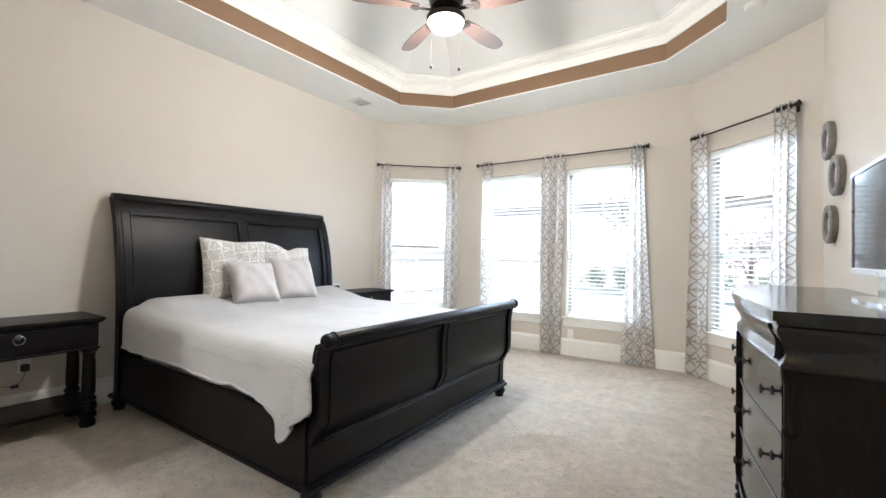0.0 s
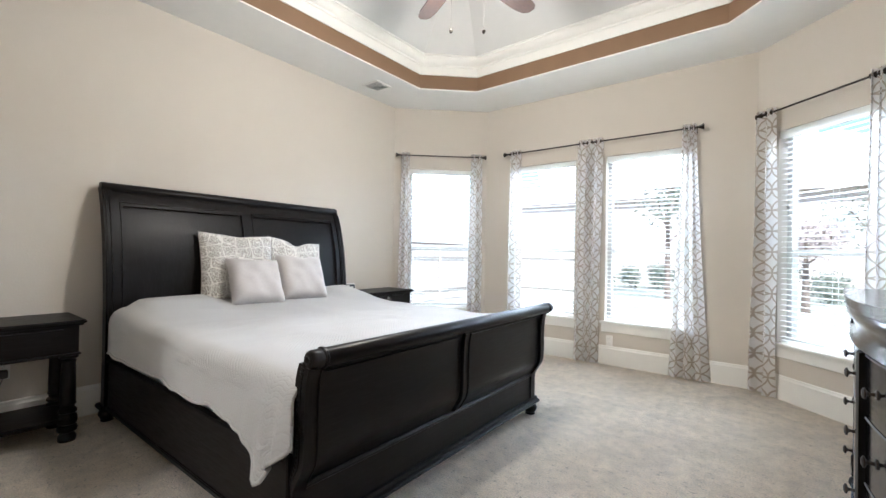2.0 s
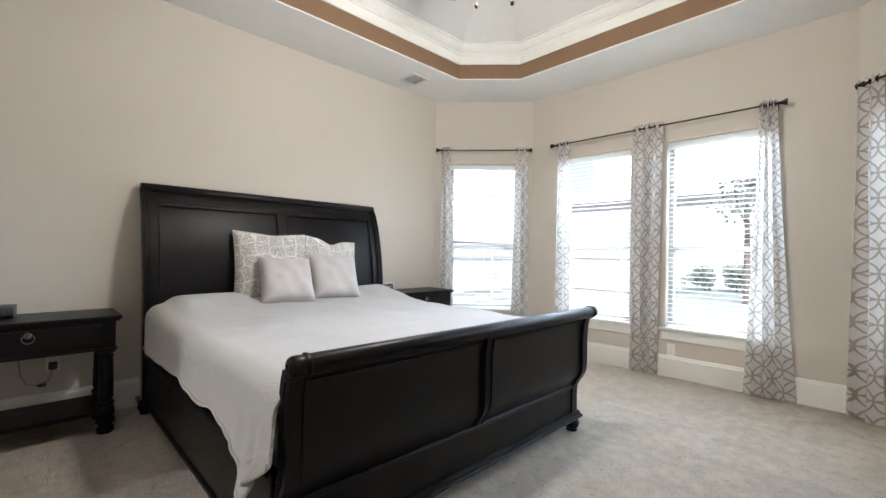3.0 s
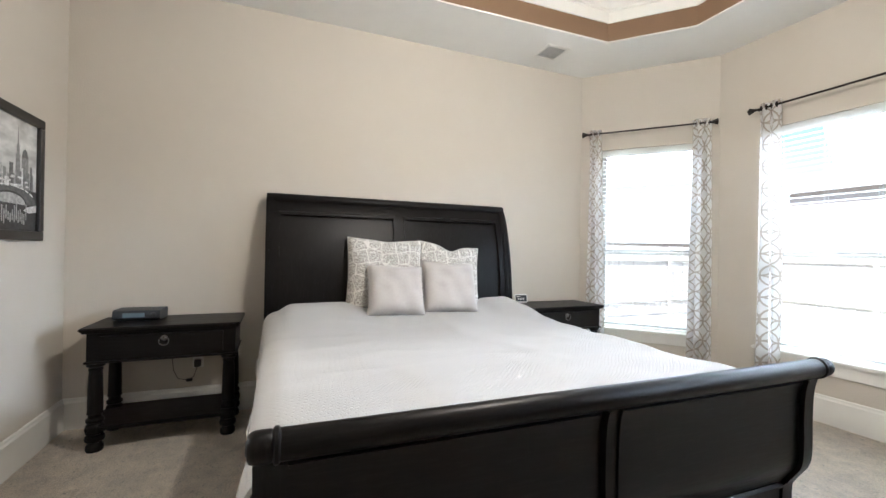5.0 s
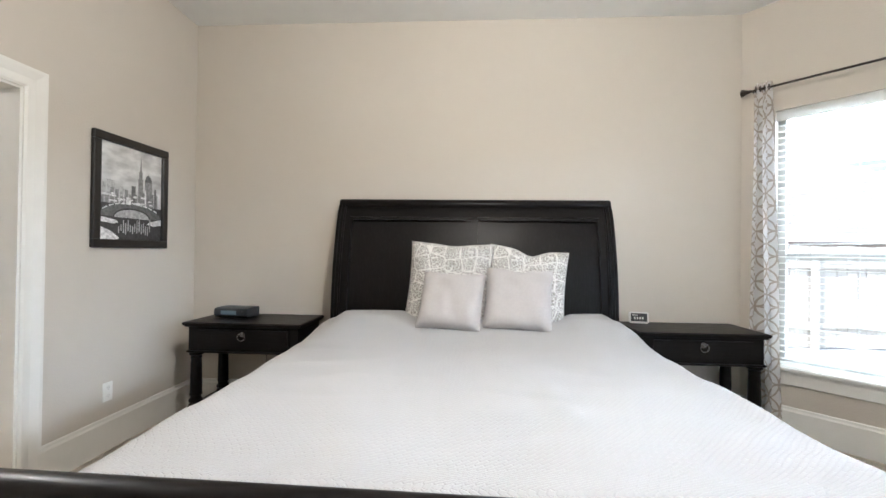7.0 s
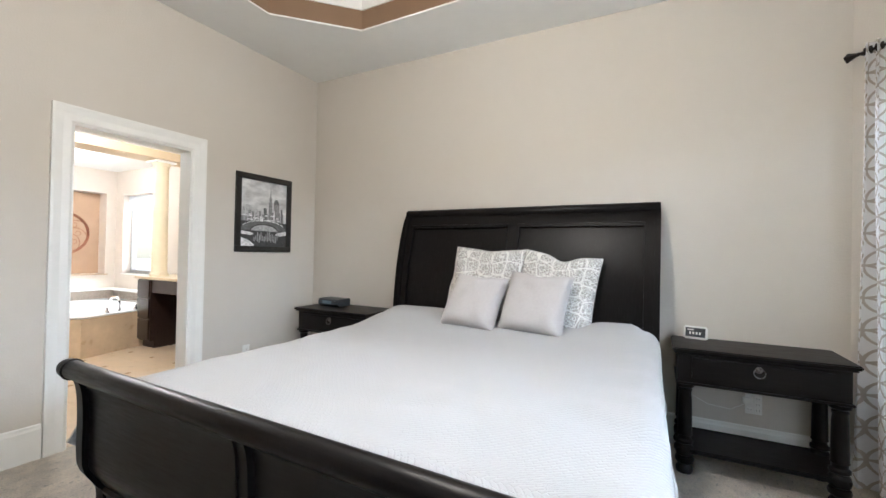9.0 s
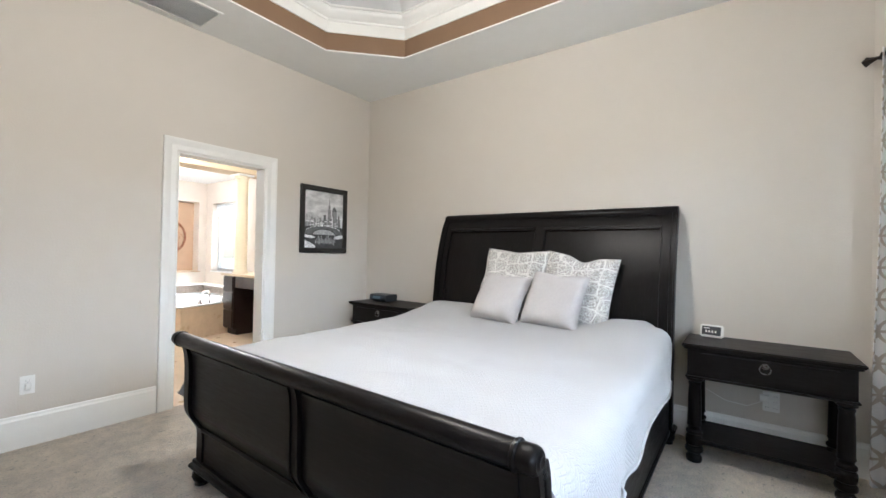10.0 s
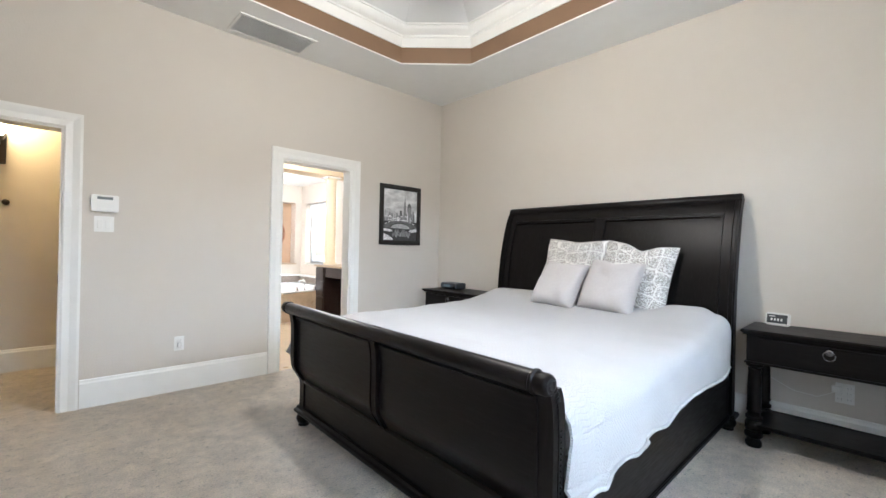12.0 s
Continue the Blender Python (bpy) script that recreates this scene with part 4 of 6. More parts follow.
def nightstand(x1, y0, y1, label):
    """Open-shelf nightstand that stands against the west wall; x1: its front edge."""
    x0 = WX + 0.022
    n = thing("nightstand", label, "nightstand", "nightstands", Matrix.Translation((x0, y0, 0)))
    D, Wd, H = x1 - x0, y1 - y0, 0.735
    bm = boxes((0, 0, H - 0.022, D, Wd, H), bevel=0.006, seg=2)
    box(bm, 0.012, 0.012, H - 0.034, D - 0.012, Wd - 0.012, H - 0.0225, bevel=0.004)
    part("top", bm, WOOD_Y, n)
    part("apron", boxes((0.03, 0.03, 0.535, D - 0.034, Wd - 0.03, H - 0.035), bevel=0.003), WOOD_Y, n)
    dr = part("drawer", boxes((D - 0.036, 0.10, 0.555, D - 0.022, Wd - 0.10, H - 0.05), bevel=0.004, seg=2), WOOD_Y, n)
    bp = lathe([(0.018, 0.0), (0.018, 0.003), (0.010, 0.006), (0.006, 0.012)], 16, "x", (D - 0.022, Wd / 2, 0.655))
    ring = bmesh.new()
    pts = [(D - 0.006, Wd / 2 + 0.026 * math.sin(a), 0.640 + 0.026 * math.cos(a)) for a in [2 * math.pi * k / 24 for k in range(25)]]
    tube(pts, 0.003, 8, ring)
    part("ring_pull", ring, NICKEL, dr, "aged metal ring pull", smooth=True)
    part("pull_plate", bp, NICKEL, dr, "round metal plate", smooth=True)
    part("bottom_moulding", boxes((0.02, 0.02, 0.522, D - 0.022, Wd - 0.02, 0.5345), bevel=0.004), WOOD_Y, n)
    prof = [(0.040, 0.0), (0.044, 0.01), (0.044, 0.030), (0.036, 0.042), (0.032, 0.052), (0.046, 0.062), (0.050, 0.075), (0.046, 0.090), (0.034, 0.098)]
    up = [(0.034, 0.168), (0.045, 0.176), (0.045, 0.190), (0.034, 0.20), (0.034, 0.215), (0.041, 0.225), (0.038, 0.235), (0.038, 0.30), (0.035, 0.44), (0.032, 0.472), (0.036, 0.480), (0.036, 0.488), (0.030, 0.494), (0.046, 0.505), (0.046, 0.5215)]
    for lx in (0.065, D - 0.065):
        for ly in (0.07, Wd - 0.07):
            leg = part("leg", lathe([(r, h) for r, h in prof] + [(0.034, 0.168)] + up[1:], 20, "z", (lx, ly, 0)), WOOD_Z, n, smooth=True)
            part("leg_drum", lathe([(0.034, 0.099), (0.044, 0.106), (0.047, 0.122), (0.047, 0.146), (0.043, 0.158), (0.034, 0.166)], 20, "z", (lx, ly, 0)), WOOD_Z, n, smooth=True)
    part("shelf", boxes((0.025, 0.03, 0.125, D - 0.025, Wd - 0.03, 0.150), bevel=0.004, seg=2), WOOD_Y, n)
    return n


nightstand(-2.915, 0.320, 1.165, "dark-stained nightstand with turned legs, beside the picture wall")
nightstand(-2.935, 3.402, 4.232, "dark-stained nightstand with turned legs, beside the bay window")

# clock radio
r = thing("clock_radio", "dark grey clock radio with small display on a nightstand", "clock radio", "", pose(-3.20, 0.555, 0.7355, 0, 0, -4))
body = [(-0.075, 0.006), (0.06, 0.006), (0.082, 0.02), (0.085, 0.045), (0.075, 0.068), (0.055, 0.074), (-0.07, 0.074), (-0.08, 0.06)]
part("case", extrude(body, "y", -0.13, 0.13), GREYP, r, smooth=True)
part("feet", boxes((-0.06, -0.11, 0.0, 0.05, 0.11, 0.007)), BLACKP, r)
part("display", boxes((0.0825, -0.075, 0.026, 0.0875, 0.045, 0.055), bevel=0.002), glow("dim_display", (0.10, 0.14, 0.16), 0.06), r)
part("dial", lathe([(0.016, 0.086), (0.014, 0.092)], 20, "x", (0, 0.095, 0.04)), BLACKP, r, smooth=True)

# small display clock
c = thing("digital_clock", "small white digital clock with a dark screen on a nightstand", "clock", "", pose(-3.285, 3.54, 0.7355, 0, 0, -10) @ pose(0, 0, 0, 0, -12, 0))
part("case", boxes((-0.012, -0.068, 0.0, 0.012, 0.068, 0.085), bevel=0.008, seg=3), PLASTIC, c, smooth=True)
part("screen", boxes((0.0122, -0.055, 0.014, 0.0135, 0.055, 0.072)), BLACKP, c)
part("digits", boxes(*[(0.0137, -0.034 + 0.018 * k, 0.030, 0.0141, -0.024 + 0.018 * k, 0.046) for k in range(4)], (0.0137, -0.045, 0.056, 0.0141, -0.010, 0.062)), PLASTIC, c)
part("prop", boxes((-0.05, -0.02, 0.0005, -0.012, 0.02, 0.006)), PLASTIC, c)

# ---- dresser ----
DX, DY0, DY1 = 0.765, 1.80, 3.43


def front(y, o=0.0):
    """Serpentine front: the middle bay swells out."""
    u = (y - DY0) / (DY1 - DY0)
    return DX - 0.085 * math.sin(math.pi * min(1, max(0, u))) ** 1.3 - o


def bow(z0, z1, o, bm=None, y0=DY0, y1=DY1, back=EX - 0.03, n=28, so=0.0):
    ys = [y0 - so + (y1 - y0 + 2 * so) * k / n for k in range(n + 1)]
    return extrude([(front(y, o), y) for y in ys] + [(back, y1 + so), (back, y0 - so)], "z", z0, z1, bm)


# Pale strip for drawer edges: the bevel's bright highlight as base colour.
EDGE_GLINT = material("edge_glint", (0.15, 0.155, 0.17), 0.3, noise_scale=30, noise_amount=0.4, stretch=(1, 1, 4))
dr = thing("dresser", "large dark worn-grain wooden dresser with a bowed front", "dresser")
bm = bow(1.002, 1.034, 0.040, so=0.040)
bow(0.988, 1.003, 0.030, bm, so=0.030)
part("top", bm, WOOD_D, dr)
bm = bmesh.new()
ogee = [(0.845, 0.014), (0.855, 0.020), (0.865, 0.012), (0.885, 0.004), (0.91, 0.004), (0.935, 0.014), (0.96, 0.028), (0.975, 0.030), (0.988, 0.022)]
for (za, oa), (zb, ob_) in zip(ogee, ogee[1:]):
    ys = [DY0 + (DY1 - DY0) * k / 28 for k in range(29)]
    A = [bm.verts.new((front(y, oa), DY0 - oa + (y - DY0) * (DY1 - DY0 + 2 * oa) / (DY1 - DY0), za)) for y in ys]
    B = [bm.verts.new((front(y, ob_), DY0 - ob_ + (y - DY0) * (DY1 - DY0 + 2 * ob_) / (DY1 - DY0), zb)) for y in ys]
    for k in range(28):
        bm.faces.new((A[k], A[k + 1], B[k + 1], B[k]))
    xb = EX - 0.03
    for P, Q, yy in ((A[0], B[0], -1), (A[-1], B[-1], 1)):
        p = bm.verts.new((xb, P.co.y, za))
        q = bm.verts.new((xb, Q.co.y, zb))
        bm.faces.new((P, Q, q, p))
bmesh.ops.remove_doubles(bm, verts=bm.verts[:], dist=0.0002)
part("ogee_drawer", bm, WOOD_D, dr, smooth=True)
part("carcase", bow(0.13, 0.846, -0.003, so=-0.003), WOOD_Z, dr)
part("base_moulding", bow(0.095, 0.131, 0.012, so=0.012), WOOD_D, dr)
for ya in (DY0 + 0.06, DY1 - 0.085):
    zz = [0.865 + (0.982 - 0.865) * k / 14 for k in range(15)]
    og = [(z, o) for z, o in ogee]
    face_ = [(front(ya + 0.012, spline(og, z)), z) for z in zz]
    part("bracket", extrude([(x - 0.010 - 0.005 * math.sin((z - 0.865) * 55), z) for x, z in face_] + [(x + 0.004, z) for x, z in reversed(face_)], "y", ya, ya + 0.022), WOOD_Z, dr)
col = [(0.026, 0.132), (0.026, 0.18), (0.020, 0.19), (0.024, 0.20), (0.020, 0.21), (0.018, 0.35), (0.018, 0.45), (0.023, 0.46), (0.023, 0.475), (0.018, 0.485), (0.018, 0.62), (0.023, 0.63), (0.023, 0.645), (0.018, 0.655), (0.018, 0.79), (0.024, 0.80), (0.026, 0.843)]
for y in (DY0 + 0.02, DY1 - 0.02):
    part("corner_column", lathe(col, 16, "z", (front(y) + 0.012, y, 0)), WOOD_Z, dr, smooth=True)
for x, y in ((front(DY0) + 0.02, DY0 + 0.03), (front(DY1) + 0.02, DY1 - 0.03), (EX - 0.09, DY0 + 0.03), (EX - 0.09, DY1 - 0.03)):
    part("bun_foot", bun_foot(x, y, 0.045), WOOD_Z, dr, smooth=True)
ym = (DY0 + DY1) / 2
part("centre_pilaster", bow(0.135, 0.842, 0.022, None, ym - 0.026, ym + 0.026, back=DX + 0.03, n=4), WOOD_Z, dr)
part("centre_foot", lathe([(0.020, 0.0), (0.030, 0.008), (0.034, 0.024), (0.026, 0.040), (0.022, 0.048), (0.032, 0.056), (0.034, 0.074), (0.024, 0.086), (0.030, 0.094), (0.030, 0.1345)], 18, "z", (front(ym) + 0.010, ym, 0)), WOOD_Z, dr, smooth=True)
for ya, yb in ((DY0 + 0.05, ym - 0.032), (ym + 0.032, DY1 - 0.05)):
    for za, zb in ((0.150, 0.377), (0.381, 0.614), (0.618, 0.840)):
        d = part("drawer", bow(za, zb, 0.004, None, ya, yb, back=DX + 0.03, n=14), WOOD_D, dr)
        part("drawer_edge", bow(zb - 0.007, zb - 0.001, 0.007, None, ya + 0.002, yb - 0.002, back=DX + 0.02, n=14), EDGE_GLINT, d, "pale drawer edge with its glint in the colour")
        zc = (za + zb) / 2
        for yy in (ya + 0.12, yb - 0.14):
            xf = front(yy) - 0.004
            k = lathe([(0.017, xf), (0.017, xf - 0.003), (0.007, xf - 0.006), (0.005, xf - 0.020), (0.010, xf - 0.026), (0.019, xf - 0.029), (0.019, xf - 0.034), (0.011, xf - 0.038)], 16, "x", (0, yy, zc))
            part("knob", k, METAL, d, "dark metal knob", smooth=True)

# television on the dresser
tv = thing("television", "flat television with a thin silver frame standing on the dresser", "television")
TX, TY0, TY1, TZ0, TZ1 = 1.10, 1.94, 2.75, 1.138, 1.602
part("frame", boxes((TX, TY0, TZ0, TX + 0.03, TY1, TZ0 + 0.028), (TX, TY0, TZ1 - 0.014, TX + 0.03, TY1, TZ1), (TX, TY0, TZ0 + 0.028, TX + 0.03, TY0 + 0.014, TZ1 - 0.014), (TX, TY1 - 0.014, TZ0 + 0.028, TX + 0.03, TY1, TZ1 - 0.014), bevel=0.002), SILVER, tv)
part("screen", boxes((TX + 0.006, TY0 + 0.014, TZ0 + 0.028, TX + 0.02, TY1 - 0.014, TZ1 - 0.014)), material("black_glass", (0.012, 0.012, 0.014), 0.10, spec=0.5), tv)
part("back_shell", boxes((TX + 0.031, TY0 + 0.03, TZ0 + 0.02, TX + 0.07, TY1 - 0.03, TZ1 - 0.02), bevel=0.01, seg=2), BLACKP, tv)
part("neck", boxes((TX + 0.01, 2.29, 1.04, TX + 0.04, 2.40, 1.15), bevel=0.004), CHROME, tv)
bm = bmesh.new()
foot = [(TX + 0.02 + 0.08 * math.sin(a), 2.345 + 0.28 * math.cos(a)) for a in [2 * math.pi * k / 40 for k in range(40)]]
extrude(foot, "z", 1.0345, 1.044, bm)
part("stand_foot", bm, CHROME, tv, smooth=True)

# round wall plates
PLATE = material("weathered_grey_wood", (0.20, 0.18, 0.165), 0.6, noise_scale=30, noise_amount=0.2, bump=0.0006, bump_scale=60)
for y, z in ((3.945, 2.035), (3.70, 1.753), (3.89, 1.448)):
    p = thing("wall_plaque", "round weathered grey frame with a pale glazed centre", "wall decoration", "round wall plaques")
    part("rim", lathe([(0.13, EX - 0.002), (0.135, EX - 0.035), (0.125, EX - 0.045), (0.085, EX - 0.042), (0.08, EX - 0.018), (0.078, EX - 0.016)], 36, "x", (0, y, z)), PLATE, p, smooth=True)
    part("mirror", lathe([(0.079, EX - 0.0163), (0.079, EX - 0.020)], 36, "x", (0, y, z)), SILVER, p, "pale round glass")

# ---- ceiling fan ----
FX, FY = -1.07, 2.54
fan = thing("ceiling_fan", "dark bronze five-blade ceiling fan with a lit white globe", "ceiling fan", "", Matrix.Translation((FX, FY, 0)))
part("downrod", lathe([(0.012, 3.20), (0.012, 3.93)], 12), METAL, fan, smooth=True)
part("canopy", lathe([(0.03, 3.88), (0.07, 3.93), (0.075, 3.979)], 24), METAL, fan, smooth=True)
part("motor", lathe([(0.05, 2.955), (0.11, 2.985), (0.125, 3.03), (0.125, 3.09), (0.10, 3.14), (0.05, 3.18), (0.02, 3.21)], 28), METAL, fan, smooth=True)
part("light_collar", lathe([(0.135, 2.88), (0.14, 2.89), (0.14, 2.915), (0.09, 2.935), (0.05, 2.954)], 28), METAL, fan, smooth=True)
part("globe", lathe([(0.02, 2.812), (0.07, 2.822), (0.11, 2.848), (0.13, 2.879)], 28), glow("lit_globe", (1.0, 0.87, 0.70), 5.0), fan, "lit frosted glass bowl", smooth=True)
BLADE = material("fan_blade_wood", (0.085, 0.055, 0.045), 0.32, noise_scale=20, noise_amount=0.25, stretch=(1, 8, 8), coat=0.3)
bl = bmesh.new()
out = [(0.20, 0.045), (0.30, 0.066), (0.45, 0.074), (0.58, 0.068), (0.66, 0.05), (0.69, 0.02), (0.69, -0.03), (0.66, -0.055), (0.58, -0.066), (0.45, -0.062), (0.30, -0.05), (0.20, -0.04)]
extrude(out, "z", -0.004, 0.004, bl)
bme = mesh_of(bl, "blade", BLADE)
arm = bmesh.new()
box(arm, 0.10, -0.018, -0.012, 0.26, 0.018, -0.005, bevel=0.003)
box(arm, 0.20, -0.035, -0.0125, 0.25, 0.035, -0.0045)
ame = mesh_of(arm, "blade_iron", METAL)
for k in range(5):
    a = radians(10 + 72 * k)
    m = Matrix.Translation((0, 0, 2.968)) @ Matrix.Rotation(a, 4, "Z") @ Matrix.Rotation(radians(-11), 4, "X")
    o = new("blade", bme)
    o.parent, o.matrix_basis = fan, m
    o2 = new("blade_iron", ame)
    o2.parent, o2.matrix_basis = fan, m
for dx, dy, z in ((-0.125, 0.0, 2.585), (0.075, 0.07, 2.55)):
    ch = part("pull_chain", lathe([(0.0006, z + 0.012), (0.0006, 2.93)], 6, "z", (dx, dy, 0)), METAL, fan)
    part("chain_knob", lathe([(0.003, z + 0.014), (0.011, z + 0.008), (0.012, z), (0.008, z - 0.010), (0.003, z - 0.014)], 12, "z", (dx, dy, 0)), METAL, ch, smooth=True)
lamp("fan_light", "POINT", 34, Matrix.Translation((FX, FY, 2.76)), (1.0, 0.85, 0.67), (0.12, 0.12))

# vents in the soffit


DUCT = material("duct_shade", (0.5, 0.5, 0.49), 0.8)


def vent(name, label, x0, y0, x1, y1, pitch, along_x, mat):
    v = thing(name, label, "vent")
    z = CZ - 0.0005
    f = 0.022
    part("frame", boxes((x0, y0, z - 0.010, x1, y0 + f, z), (x0, y1 - f, z - 0.010, x1, y1, z), (x0, y0 + f, z - 0.010, x0 + f, y1 - f, z), (x1 - f, y0 + f, z - 0.010, x1, y1 - f, z), bevel=0.002), mat, v)
    part("backing", boxes((x0 + f, y0 + f, z - 0.001, x1 - f, y1 - f, z)), DUCT, v)
    if along_x:
        me = mesh_of(boxes((0, -0.008, -0.001, x1 - x0 - 2 * f, 0.008, 0.001)), "louvre", mat)
        y = y0 + f + pitch / 2
        while y < y1 - f:
            o = new("louvre", me)
            o.parent = v
            o.matrix_basis = Matrix.Translation((x0 + f, y, z - 0.006)) @ Matrix.Rotation(radians(-32), 4, "X")
            y += pitch
    else:
        me = mesh_of(boxes((-0.008, 0, -0.001, 0.008, y1 - y0 - 2 * f, 0.001)), "louvre", mat)
        x = x0 + f + pitch / 2
        while x < x1 - f:
            o = new("louvre", me)
            o.parent = v
            o.matrix_basis = Matrix.Translation((x, y0 + f, z - 0.006)) @ Matrix.Rotation(radians(32), 4, "Y")
            x += pitch


vent("return_grille", "white louvred return-air grille in the ceiling", -1.465, 0.145, -0.812, 0.505, 0.021, True, TRIM)
vent("supply_vent", "small white supply vent in the ceiling", -3.175, 3.56, -2.935, 3.79, 0.02, False, TRIM)
sd = thing("smoke_detector", "round white smoke detector on the ceiling", "smoke detector")
part("base", lathe([(0.055, CZ - 0.03), (0.065, CZ - 0.02), (0.068, CZ - 0.001)], 24, "z", (0.80, 3.78, 0)), PLASTIC, sd, smooth=True)

# ---- wall fittings ----


def outlet(m, label="white duplex wall outlet", kind="outlet", w=0.07, h=0.115, name="wall_outlet"):
    """Local frame: x along the wall, -y into the room."""
    o = thing(name, label, kind, "", m)
    part("plate", boxes((-w / 2, -0.006, -h / 2, w / 2, -0.0005, h / 2), bevel=0.002, seg=2), PLASTIC, o)
    return o


def sockets(o):
    for z in (-0.024, 0.024):
        s = part("socket", boxes((-0.017, -0.0085, z - 0.014, 0.017, -0.006, z + 0.014), bevel=0.0012), PLASTIC, o)
        part("slots", boxes((-0.008, -0.0089, z - 0.002, -0.0065, -0.0084, z + 0.008), (0.0065, -0.0089, z - 0.002, 0.008, -0.0084, z + 0.008), (-0.002, -0.0089, z - 0.010, 0.002, -0.0084, z - 0.006)), SOCKET, s)


S_ = on_wall((EX, SY), (WX, SY))[0]
Wm = on_wall((WX, SY), tuple(NW0))[0]


def at_s(x, z):
    return S_ @ Matrix.Translation((EX - x, 0, z))


def at_w(y, z):
    return Wm @ Matrix.Translation((y - SY, 0, z))


o = outlet(at_s(-0.525, 0.385))
sockets(o)
part("plug_in", boxes((-0.014, -0.030, -0.030, 0.014, -0.0095, 0.012), bevel=0.004), PLASTIC, o, "small white plug-in")
o = outlet(at_s(-2.60, 0.357))
sockets(o)
o = outlet(M_N @ Matrix.Translation((1.58, 0, 0.262)))
sockets(o)
o = outlet(at_w(0.86, 0.40))
sockets(o)
part("plug", boxes((-0.022, -0.045, -0.045, 0.022, -0.0095, 0.005), bevel=0.005), BLACKP, o, "black power plug")
cord = thing("radio_cord", "thin black cord hanging from the wall plug", "cable")
part("wire", tube([(WX + 0.045, 0.86, 0.36), (WX + 0.04, 0.84, 0.29), (WX + 0.035, 0.80, 0.265), (WX + 0.03, 0.74, 0.28), (WX + 0.025, 0.71, 0.34), (WX + 0.021, 0.70, 0.45), (WX + 0.021, 0.69, 0.60), (WX + 0.021, 0.68, 0.7355)], 0.0022, 6), BLACKP, cord, smooth=True)
part("wire_tie", boxes((WX + 0.025, 0.79, 0.255, WX + 0.045, 0.83, 0.275), bevel=0.004), BLACKP, cord)
o = outlet(at_w(3.865, 0.345), "white six-way outlet adapter on the wall", w=0.088, h=0.125, name="outlet_adapter")
for dx in (-0.021, 0.021):
    for z in (-0.036, 0.0, 0.036):
        s = part("socket", boxes((dx - 0.016, -0.0135, z - 0.012, dx + 0.016, -0.0065, z + 0.012), bevel=0.0012), PLASTIC, o)
        part("slots", boxes((dx - 0.008, -0.0142, z - 0.002, dx - 0.0065, -0.0134, z + 0.007), (dx + 0.0065, -0.0142, z - 0.002, dx + 0.008, -0.0134, z + 0.007)), SOCKET, s)
part("usb_plug", boxes((-0.060, -0.045, 0.005, -0.012, -0.0145, 0.045), bevel=0.004), PLASTIC, o, "white charger block")
cord = thing("charger_cord", "thin white charging cord behind a nightstand", "cable")
part("wire", tube([(WX + 0.03, 3.84, 0.365), (WX + 0.03, 3.79, 0.33), (WX + 0.03, 3.74, 0.30), (WX + 0.03, 3.62, 0.31), (WX + 0.03, 3.48, 0.38), (WX + 0.03, 3.44, 0.45), (WX + 0.03, 3.50, 0.56), (WX + 0.021, 3.52, 0.65), (WX + 0.021, 3.53, 0.7355)], 0.002, 6), PLASTIC, cord, smooth=True)

o = outlet(at_s(-0.034, 1.331), "white double rocker light switch", "light switch", w=0.115, h=0.115, name="light_switch")
for dx in (-0.023, 0.023):
    part("rocker", boxes((dx - 0.016, -0.010, -0.032, dx + 0.016, -0.006, 0.032), bevel=0.002), PLASTIC, o)
th = thing("thermostat", "white rectangular thermostat with a dark display strip", "thermostat", "", at_s(-0.036, 1.482))
part("case", boxes((-0.080, -0.028, -0.062, 0.080, -0.0005, 0.062), bevel=0.006, seg=3), PLASTIC, th, smooth=True)
part("display", boxes((-0.045, -0.0288, 0.028, 0.045, -0.0278, 0.048)), material("lcd_grey", (0.12, 0.14, 0.13), 0.3), th)
part("cover_lip", boxes((-0.078, -0.0295, 0.010, 0.078, -0.0275, 0.014)), PLASTIC, th)

# ---- framed picture ----
PX, PZ, PW, PH = -2.757, 1.592, 0.600, 0.700
pic = thing("framed_picture", "black framed grey painting of a city skyline and bridge", "picture", "", at_s(PX, PZ))
f = 0.052
part("frame", boxes((-PW / 2, -0.026, -PH / 2, PW / 2, -0.001, -PH / 2 + f), (-PW / 2, -0.026, PH / 2 - f, PW / 2, -0.001, PH / 2), (-PW / 2, -0.026, -PH / 2 + f, -PW / 2 + f, -0.001, PH / 2 - f), (PW / 2 - f, -0.026, -PH / 2 + f, PW / 2, -0.001, PH / 2 - f), bevel=0.004), material("black_lacquer", (0.012, 0.011, 0.010), 0.35, noise_scale=40, noise_amount=0.2), pic)


